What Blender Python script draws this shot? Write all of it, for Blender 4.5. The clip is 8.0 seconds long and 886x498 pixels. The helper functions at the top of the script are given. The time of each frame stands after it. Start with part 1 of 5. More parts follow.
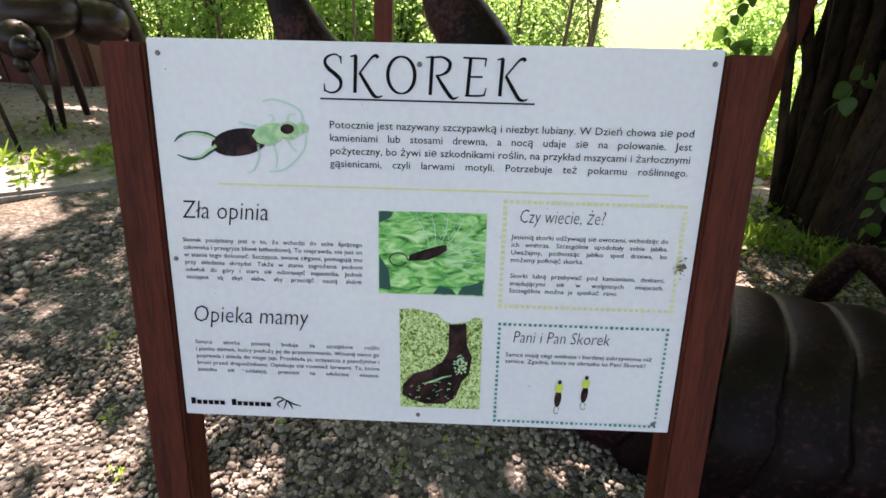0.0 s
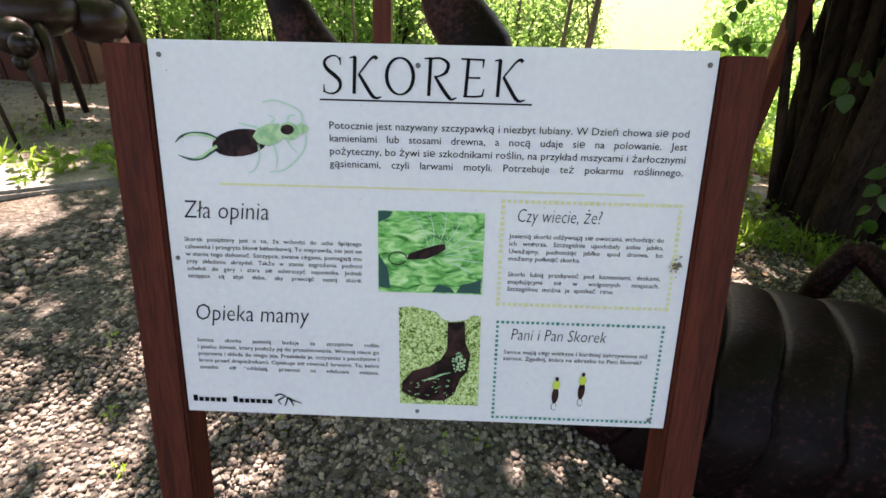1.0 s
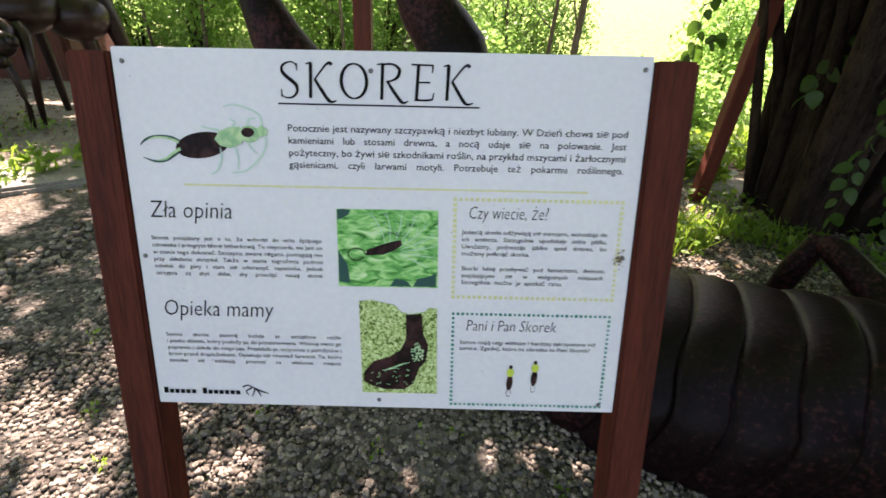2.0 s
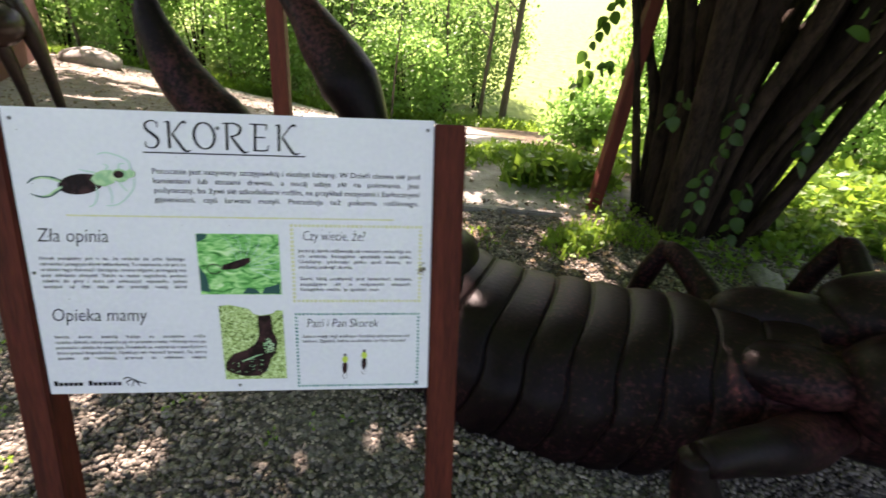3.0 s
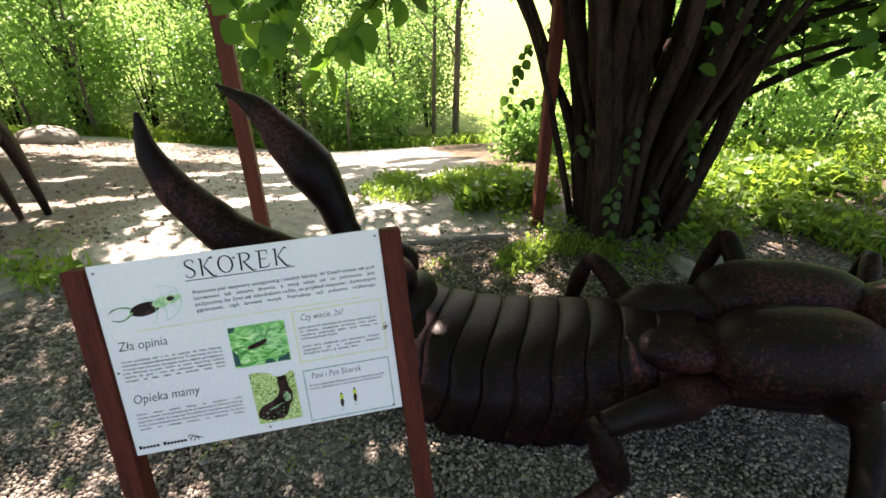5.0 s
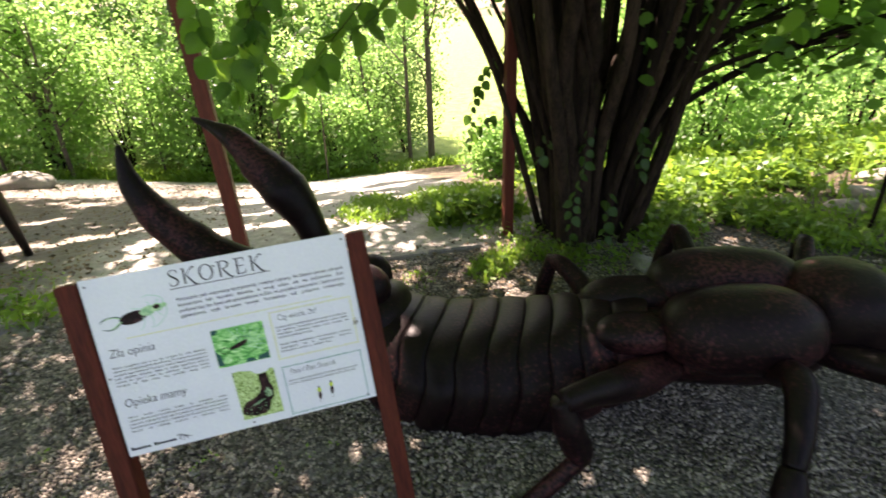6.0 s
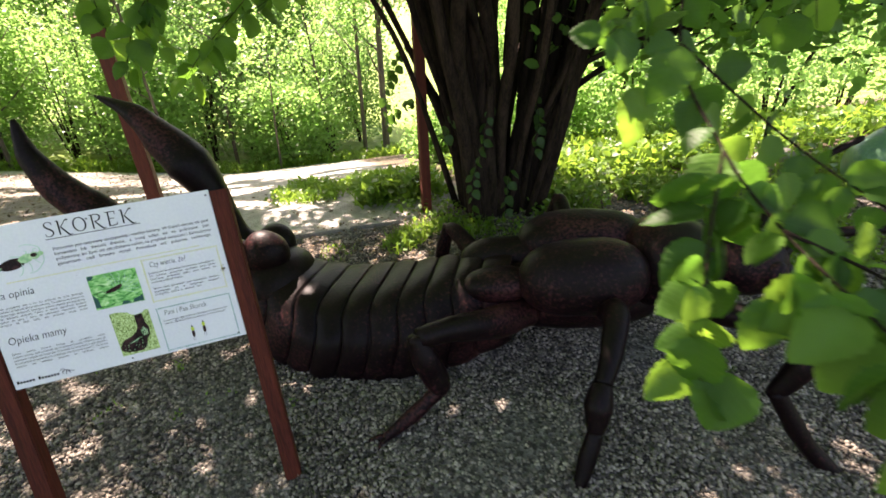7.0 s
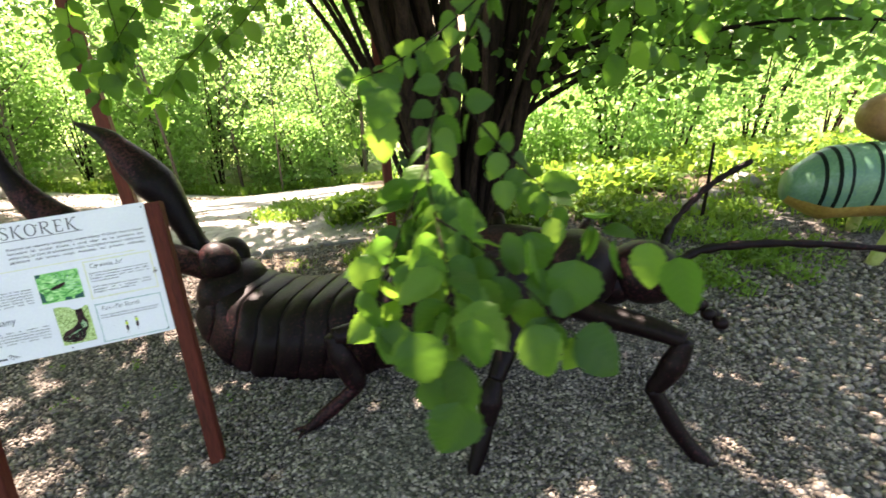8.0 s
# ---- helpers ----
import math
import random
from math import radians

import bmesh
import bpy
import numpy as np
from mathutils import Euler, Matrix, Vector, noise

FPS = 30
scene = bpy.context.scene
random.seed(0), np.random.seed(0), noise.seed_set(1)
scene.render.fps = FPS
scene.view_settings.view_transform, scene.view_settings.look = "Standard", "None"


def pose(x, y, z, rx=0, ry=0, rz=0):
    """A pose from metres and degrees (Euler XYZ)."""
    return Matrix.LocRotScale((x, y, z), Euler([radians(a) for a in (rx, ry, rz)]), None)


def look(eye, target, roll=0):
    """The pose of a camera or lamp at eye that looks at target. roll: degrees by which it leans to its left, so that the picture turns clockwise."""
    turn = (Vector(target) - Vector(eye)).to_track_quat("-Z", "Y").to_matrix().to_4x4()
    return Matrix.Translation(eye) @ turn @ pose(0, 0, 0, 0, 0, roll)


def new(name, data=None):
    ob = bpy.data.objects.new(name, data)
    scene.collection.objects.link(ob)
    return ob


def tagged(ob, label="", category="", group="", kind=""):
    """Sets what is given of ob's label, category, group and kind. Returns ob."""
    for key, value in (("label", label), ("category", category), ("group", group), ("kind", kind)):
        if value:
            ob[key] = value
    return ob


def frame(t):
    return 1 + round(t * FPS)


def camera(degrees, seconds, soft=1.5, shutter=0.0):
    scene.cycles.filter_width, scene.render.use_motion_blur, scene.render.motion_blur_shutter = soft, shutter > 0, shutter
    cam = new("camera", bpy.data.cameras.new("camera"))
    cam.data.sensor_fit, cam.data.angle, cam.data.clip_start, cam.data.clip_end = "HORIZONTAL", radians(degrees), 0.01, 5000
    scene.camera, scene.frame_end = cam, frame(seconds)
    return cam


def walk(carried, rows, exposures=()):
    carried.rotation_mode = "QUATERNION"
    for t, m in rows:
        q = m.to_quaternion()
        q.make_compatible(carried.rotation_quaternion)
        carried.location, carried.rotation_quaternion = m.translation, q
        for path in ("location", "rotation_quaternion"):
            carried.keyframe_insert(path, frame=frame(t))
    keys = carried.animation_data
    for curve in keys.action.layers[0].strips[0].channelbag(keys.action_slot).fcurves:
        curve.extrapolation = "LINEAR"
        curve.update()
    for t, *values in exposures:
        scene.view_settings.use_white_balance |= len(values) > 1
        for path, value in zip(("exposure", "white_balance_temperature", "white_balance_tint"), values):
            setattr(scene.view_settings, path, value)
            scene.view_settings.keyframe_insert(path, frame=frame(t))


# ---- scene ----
from math import sin, cos, pi, exp

# ---- the camera and its walk ----
cam = camera(86.5, 8.0, soft=1.6, shutter=0.4)
ROWS = [
    (0.0, 0.007, -0.347, 1.354, 0.27, -30.84, 4.44),
    (0.5, 0.009, -0.346, 1.358, 0.34, -31.24, 4.30),
    (1.0, 0.008, -0.353, 1.362, 0.15, -31.24, 4.41),
    (2.3, 0.120, -0.422, 1.417, -1.92, -31.75, 4.84),
    (2.5, 0.165, -0.478, 1.459, -3.01, -31.25, 5.43),
    (3.0, 0.307, -0.584, 1.557, -7.46, -30.83, 7.13),
    (3.5, 0.407, -0.655, 1.604, -12.08, -28.58, 6.77),
    (4.0, 0.385, -0.725, 1.770, -14.97, -29.49, 6.66),
    (4.5, 0.359, -0.847, 1.887, -12.80, -29.66, 3.04),
    (5.8, 0.333, -1.079, 1.970, -11.01, -27.22, -2.73),
    (6.0, 0.392, -1.143, 1.945, -12.58, -26.53, -2.72),
    (6.5, 0.623, -1.350, 1.910, -15.28, -26.83, -2.74),
    (7.0, 0.765, -1.580, 1.908, -16.50, -27.60, -2.03),
    (7.5, 0.922, -1.829, 1.919, -14.35, -26.09, -2.61),
    (8.0, 1.172, -1.982, 1.937, -15.00, -24.55, -2.19),
]


def aimed(x, y, z, yaw, pitch, roll):
    a, b = radians(yaw), radians(pitch)
    return look((x, y, z), (x - sin(a) * cos(b), y + cos(a) * cos(b), z + sin(b)), roll)


EXPOSURES = [(0.0, 2.6, 7750, 37), (4.5, 2.6, 7750, 33), (6.5, 2.65, 7750, 31), (7.3, 2.75, 7750, 30), (8.0, 3.1, 7750, 29)]
walk(cam, [(t, aimed(*row)) for t, *row in ROWS], EXPOSURES)

# ---- light: high midday sun in front of the camera, through the leaves ----
SUN_ELEV, SUN_AZ = 53.0, -14.6       # azimuth from +y, to the right positive
sun_way = Vector((sin(radians(SUN_AZ)) * cos(radians(SUN_ELEV)), cos(radians(SUN_AZ)) * cos(radians(SUN_ELEV)), sin(radians(SUN_ELEV))))
world = bpy.data.worlds.new("sky_world")
scene.world = world
world.use_nodes = True
_n = world.node_tree.nodes
_sky = _n.new("ShaderNodeTexSky")
_sky.sky_type, _sky.sun_disc = "NISHITA", False
_sky.sun_elevation, _sky.sun_rotation = radians(SUN_ELEV), radians(SUN_AZ)
_sky.air_density, _sky.dust_density = 1.0, 2.0
world.node_tree.links.new(_sky.outputs[0], _n["Background"].inputs[0])
_n["Background"].inputs[1].default_value = 0.085
sun = new("sun", bpy.data.lights.new("sun", "SUN"))
sun.data.energy, sun.data.angle, sun.data.color = 5.0, radians(0.55), (1.0, 0.96, 0.89)
sun.matrix_world = look(sun_way * 30, (0, 0, 0))


# ---- materials ----
def nodes_of(name):
    m = bpy.data.materials.new(name)
    m.use_nodes = True
    return m, m.node_tree.nodes, m.node_tree.links, m.node_tree.nodes["Principled BSDF"]


def ramp(nodes, stops):
    r = nodes.new("ShaderNodeValToRGB")
    e = r.color_ramp.elements
    while len(e) < len(stops):
        e.new(0.5)
    for k, (p, c) in zip(e, stops):
        k.position, k.color = p, (*c, 1)
    return r


def surface(name, dark, light, rough=0.7, scale=6.0, detail=8.0, bump=0.3, fine=60.0, spec=0.4, stretch=(1, 1, 1), rough_to=None, per_object=0.0, per_island=0.0, extra=None):
    """Two scales of noise in the colour, gloss that varies, fine relief."""
    m, n, l, b = nodes_of(name)
    co = n.new("ShaderNodeTexCoord")
    mp = n.new("ShaderNodeMapping")
    mp.inputs["Scale"].default_value = stretch
    l.new(co.outputs["Object"], mp.inputs[0])
    big = n.new("ShaderNodeTexNoise")
    big.inputs["Scale"].default_value, big.inputs["Detail"].default_value = scale, detail
    small = n.new("ShaderNodeTexNoise")
    small.inputs["Scale"].default_value, small.inputs["Detail"].default_value = fine, 4
    l.new(mp.outputs[0], big.inputs[0])
    l.new(mp.outputs[0], small.inputs[0])
    mix = n.new("ShaderNodeMath")
    mix.operation = "MULTIPLY_ADD"
    mix.inputs[1].default_value = 0.45
    l.new(small.outputs[0], mix.inputs[0])
    half = n.new("ShaderNodeMath")
    half.operation = "MULTIPLY"
    half.inputs[1].default_value = 0.55
    l.new(big.outputs[0], half.inputs[0])
    l.new(half.outputs[0], mix.inputs[2])
    r = ramp(n, [(0.36, dark), (0.66, light)] if not extra else [(0.34, dark), (0.52, extra), (0.68, light)])
    l.new(mix.outputs[0], r.inputs[0])
    colour = r.outputs[0]
    if per_object or per_island:
        hsv = n.new("ShaderNodeHueSaturation")
        src = n.new("ShaderNodeObjectInfo" if per_object else "ShaderNodeNewGeometry")
        rnd = src.outputs["Random" if per_object else "Random Per Island"]
        mr = n.new("ShaderNodeMapRange")
        amount = per_object or per_island
        mr.inputs[3].default_value, mr.inputs[4].default_value = 1 - amount, 1 + amount
        l.new(rnd, mr.inputs[0])
        l.new(mr.outputs[0], hsv.inputs["Value"])
        l.new(colour, hsv.inputs["Color"])
        colour = hsv.outputs[0]
    l.new(colour, b.inputs["Base Color"])
    rr = n.new("ShaderNodeMapRange")
    rr.inputs[3].default_value, rr.inputs[4].default_value = rough, rough if rough_to is None else rough_to
    l.new(big.outputs[0], rr.inputs[0])
    l.new(rr.outputs[0], b.inputs["Roughness"])
    b.inputs["Specular IOR Level"].default_value = spec
    if bump:
        bp = n.new("ShaderNodeBump")
        bp.inputs["Strength"].default_value, bp.inputs["Distance"].default_value = bump, 0.01
        l.new(mix.outputs[0], bp.inputs["Height"])
        l.new(bp.outputs[0], b.inputs["Normal"])
    return m


def plain(name, colour, rough=0.6):
    m, n, l, b = nodes_of(name)
    b.inputs["Base Color"].default_value = (*colour, 1)
    b.inputs["Roughness"].default_value = rough
    b.inputs["Specular IOR Level"].default_value = 0.06
    return m


def leafy(name, dark, light, through_light, rough=0.45):
    """Leaves: each one its own green, gloss on top, light coming through."""
    m, n, l, b = nodes_of(name)
    geo = n.new("ShaderNodeNewGeometry")
    r = ramp(n, [(0.0, dark), (1.0, light)])
    l.new(geo.outputs["Random Per Island"], r.inputs[0])
    l.new(r.outputs[0], b.inputs["Base Color"])
    b.inputs["Roughness"].default_value = rough
    b.inputs["Specular IOR Level"].default_value = 0.35
    t = n.new("ShaderNodeBsdfTranslucent")
    t.inputs[0].default_value = (*through_light, 1)
    mx = n.new("ShaderNodeMixShader")
    mx.inputs[0].default_value = 0.45
    l.new(b.outputs[0], mx.inputs[1])
    l.new(t.outputs[0], mx.inputs[2])
    l.new(mx.outputs[0], n["Material Output"].inputs[0])
    return m


M_POST = surface("red_brown_stain", (0.048, 0.0085, 0.0045), (0.125, 0.024, 0.013), 0.62, 5, 6, 0.5, 40, spec=0.2, stretch=(6, 6, 0.5), rough_to=0.8)
M_POLE = surface("red_pole_paint", (0.085, 0.014, 0.008), (0.17, 0.034, 0.018), 0.6, 5, 6, 0.4, 40, stretch=(6, 6, 0.5), rough_to=0.7)
M_BOARD = surface("white_board", (0.70, 0.71, 0.75), (0.78, 0.79, 0.82), 0.32, 3, 6, 0.02, 90, rough_to=0.42)
M_INK = plain("black_ink", (0.006, 0.006, 0.007), 0.5)
M_GREY_INK = plain("dark_grey_ink", (0.022, 0.022, 0.025), 0.5)
M_YELLOW_INK = plain("yellow_ink", (0.74, 0.73, 0.40), 0.45)
M_TEAL_INK = plain("teal_ink", (0.03, 0.28, 0.22), 0.45)
M_STATUE = surface("brown_black_painted_shell", (0.0024, 0.0013, 0.0015), (0.080, 0.024, 0.025), 0.34, 2.1, 9, 0.35, 60, spec=0.12, rough_to=0.60, extra=(0.0088, 0.0037, 0.0042))
M_STONE = surface("gravel_stone", (0.046, 0.038, 0.030), (0.32, 0.28, 0.235), 0.85, 20, 6, 0.2, 200, spec=0.2, per_island=0.72)
M_BARK = surface("brown_bark", (0.006, 0.0042, 0.003), (0.042, 0.027, 0.019), 0.9, 5, 8, 1.0, 30, spec=0.1, stretch=(4, 4, 0.6), per_object=0.5)
M_LEAF = leafy("hazel_leaf", (0.025, 0.075, 0.010), (0.065, 0.17, 0.034), (0.22, 0.48, 0.09))
# shoot leaves at the trunk: its shade is put into a darker green
M_SHOOT_SHADED = leafy("shaded_shoot_leaf", (0.014, 0.045, 0.010), (0.04, 0.10, 0.02), (0.07, 0.17, 0.02))
M_LEAF_FAR = leafy("bush_leaf", (0.045, 0.12, 0.024), (0.17, 0.32, 0.10), (0.36, 0.66, 0.17))
M_LEAF_DEEP = leafy("deep_green_leaf", (0.028, 0.085, 0.020), (0.10, 0.20, 0.05), (0.25, 0.47, 0.13))
M_GRASS = leafy("grass_blade", (0.04, 0.11, 0.012), (0.12, 0.24, 0.035), (0.25, 0.42, 0.05))
M_BARN = surface("dark_red_boards", (0.05, 0.014, 0.009), (0.12, 0.032, 0.02), 0.75, 4, 8, 0.4, 30, stretch=(5, 5, 0.4), per_object=0.25)


# ---- mesh tools ----
def S(v, a, b):
    t = min(1, max(0, (v - a) / (b - a)))
    return t * t * (3 - 2 * t)


def H(x, y):
    """The height of the ground."""
    mound = 0.09 * exp(-((x - 2.55) ** 2 + (y - 2.4) ** 2 / 0.8)) + 0.02
    fall = 0.26 * min(10.0, max(0.0, y - 3.1) ** 2 / (max(0.0, y - 3.1) + 0.8))
    rise = 0.14 * min(6.0, max(0.0, -x - 1.0)) * S(y, 4, 11)
    return mound - fall + rise


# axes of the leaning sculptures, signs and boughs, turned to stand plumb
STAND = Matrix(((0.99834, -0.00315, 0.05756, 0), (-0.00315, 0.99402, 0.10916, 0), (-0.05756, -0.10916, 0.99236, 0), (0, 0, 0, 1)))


def mesh_of(name, bm, material, smooth=False):
    me = bpy.data.meshes.new(name)
    bm.normal_update()
    bm.to_mesh(me)
    bm.free()
    for m in (material if isinstance(material, (list, tuple)) else [material]):
        me.materials.append(m)
    if smooth:
        me.polygons.foreach_set("use_smooth", [True] * len(me.polygons))
    return me


def part(name, bm, material, parent=None, label="", smooth=False, m=None):
    ob = new(name, mesh_of(name, bm, material, smooth))
    ob.parent = parent
    if m is not None:
        ob.matrix_local = m
    if label:
        ob["label"] = label
    return ob


def box(bm, sx, sy, sz, m=Matrix(), bevel=0.0):
    vs = bmesh.ops.create_cube(bm, size=1, matrix=m @ Matrix.Diagonal((sx, sy, sz, 1)))["verts"]
    if bevel:
        es = list({e for v in vs for e in v.link_edges})
        bmesh.ops.bevel(bm, geom=es, offset=bevel, segments=2, affect="EDGES")


def tube(bm, points, radii, sides=10, cap=True, flat=1.0):
    """A tapered limb through the points, with rounded ends."""
    pts = [Vector(p) for p in points]
    rings = []
    for i, p in enumerate(pts):
        d = (pts[min(i + 1, len(pts) - 1)] - pts[max(i - 1, 0)]).normalized()
        q = d.to_track_quat("Z", "Y")
        rings.append([bm.verts.new(p + q @ Vector((radii[i] * cos(2 * pi * k / sides), flat * radii[i] * sin(2 * pi * k / sides), 0))) for k in range(sides)])
    for a, b in zip(rings, rings[1:]):
        for k in range(sides):
            bm.faces.new((a[k], a[(k + 1) % sides], b[(k + 1) % sides], b[k]))
    if cap:
        bm.faces.new(list(reversed(rings[0])))
        bm.faces.new(rings[-1])


def curve_points(points, radii, steps=6):
    """A smooth line through the points, with its radii."""
    pts, out, rad = [Vector(p) for p in points], [], []
    for i in range(len(pts) - 1):
        a, b, c, d = pts[max(i - 1, 0)], pts[i], pts[i + 1], pts[min(i + 2, len(pts) - 1)]
        for k in range(steps):
            t = k / steps
            out.append(0.5 * ((2 * b) + (c - a) * t + (2 * a - 5 * b + 4 * c - d) * t * t + (3 * b - a - 3 * c + d) * t ** 3))
            rad.append(radii[i] + (radii[i + 1] - radii[i]) * t)
    return out + [pts[-1]], rad + [radii[-1]]


def limb(bm, points, radii, sides=12, steps=6, flat=1.0):
    p, r = curve_points(points, radii, steps)
    tube(bm, p, r, sides, True, flat)


def blob(bm, centre, half, m3=None, u=20, v=12, power=1.0):
    """A rounded body of the given half sizes, turned by m3."""
    vs = bmesh.ops.create_uvsphere(bm, u_segments=u, v_segments=v, radius=1)["verts"]
    for w in vs:
        c = w.co
        if power != 1.0:
            c = Vector([math.copysign(abs(k) ** power, k) for k in c])
        c = Vector((c.x * half[0], c.y * half[1], c.z * half[2]))
        w.co = Vector(centre) + (m3 @ c if m3 else c)


def scatter(name, items, material, shape, smooth=False):
    """One mesh of many small like pieces. items: arrays of 3x4 placements. shape: vertices, faces."""
    v0, f0 = np.array(shape[0], float), shape[1]
    n, k = len(items), len(v0)
    items = np.asarray(items)
    verts = (np.einsum("nij,kj->nki", items[:, :, :3], v0) + items[:, None, :, 3]).reshape(-1, 3)
    sizes = np.array([len(f) for f in f0])
    loops = np.concatenate([np.array(f) for f in f0])
    me = bpy.data.meshes.new(name)
    me.vertices.add(n * k)
    me.vertices.foreach_set("co", verts.ravel())
    me.loops.add(n * len(loops))
    me.loops.foreach_set("vertex_index", (loops[None] + k * np.arange(n)[:, None]).ravel())
    starts = np.concatenate([[0], np.cumsum(sizes)[:-1]])
    me.polygons.add(n * len(sizes))
    me.polygons.foreach_set("loop_start", (starts[None] + len(loops) * np.arange(n)[:, None]).ravel())
    me.polygons.foreach_set("loop_total", np.tile(sizes, n))
    if smooth:
        me.polygons.foreach_set("use_smooth", np.ones(n * len(sizes), bool))
    me.update(calc_edges=True)
    me.materials.append(material)
    return me


def frames_for(normals, spins, sizes, places):
    """Placements whose z goes along the normals."""
    nrm = normals / np.linalg.norm(normals, axis=1)[:, None]
    ref = np.where(np.abs(nrm[:, 2:3]) > 0.9, np.array([[1.0, 0, 0]]), np.array([[0, 0, 1.0]]))
    a = np.cross(ref, nrm)
    a /= np.linalg.norm(a, axis=1)[:, None]
    b = np.cross(nrm, a)
    c, s = np.cos(spins)[:, None], np.sin(spins)[:, None]
    x, y = a * c + b * s, b * c - a * s
    return np.stack([x * sizes[:, None], y * sizes[:, None], nrm * sizes[:, None], places], axis=2)


# A broad leaf, folded along its rib, tip at +y; one unit long.
LEAF = ([(0, 0, 0), (0.36, 0.18, 0.07), (0.46, 0.5, 0.06), (0.30, 0.82, 0.03), (0, 1.0, -0.08), (-0.30, 0.82, 0.03), (-0.46, 0.5, 0.06), (-0.36, 0.18, 0.07), (0, 0.5, -0.03)],
        [(0, 1, 2, 8), (8, 2, 3, 4), (0, 8, 6, 7), (8, 4, 5, 6)])
SMALL_LEAF = ([(0, 0, 0), (0.32, 0.45, 0.06), (0, 1, -0.05), (-0.32, 0.45, 0.06)], [(0, 1, 2), (0, 2, 3)])
BLADE = ([(-0.05, 0, 0), (0.05, 0, 0), (0.035, 0.08, 0.55), (-0.035, 0.08, 0.55), (0, 0.3, 1.0)], [(0, 1, 2, 3), (3, 2, 4)])
rng = np.random.default_rng(7)


def leaf_cloud(count, centre, half, size, hollow=0.3, flatness=0.6, gen=None):
    """Places of leaves in a rounded mass, in small clumps."""
    gen = gen or rng
    clumps = max(4, count // 14)
    d = gen.normal(size=(clumps, 3))
    d /= np.linalg.norm(d, axis=1)[:, None]
    rad = hollow + (1 - hollow) * gen.random(clumps) ** 0.5
    c = np.array(centre) + d * rad[:, None] * np.array(half)
    which = gen.integers(0, clumps, count)
    p = c[which] + gen.normal(size=(count, 3)) * size * 1.6
    nrm = gen.normal(size=(count, 3)) * (1 - flatness) + np.array([0, 0, flatness])
    return frames_for(nrm, gen.random(count) * 2 * pi, size * (0.6 + 0.7 * gen.random(count)), p)

# ---- the ground: one sheet to the horizon ----
def make_ground():
    bm = bmesh.new()
    def axis(near, step, far):
        a = list(np.arange(-near, near + 1e-6, step))
        out, d = [], step
        v = near
        while v < far:
            d *= 1.35
            v += d
            out.append(v)
        return [-q for q in reversed(out)] + a + out
    xs, ys = axis(6.0, 0.12, 600), axis(6.0, 0.12, 600)
    ys = [y + 1.5 for y in ys]
    grid = [[bm.verts.new((x, y, H(x, y) + 0.018 * noise.noise((x * 2.2, y * 2.2, 0)))) for x in xs] for y in ys]
    for a, b in zip(grid, grid[1:]):
        for i in range(len(xs) - 1):
            bm.faces.new((a[i], a[i + 1], b[i + 1], b[i]))
    return tagged(part("ground", bm, M_GROUND, smooth=True), "grey gravel, sandy path and grassy earth under trees", "ground", kind="structure")


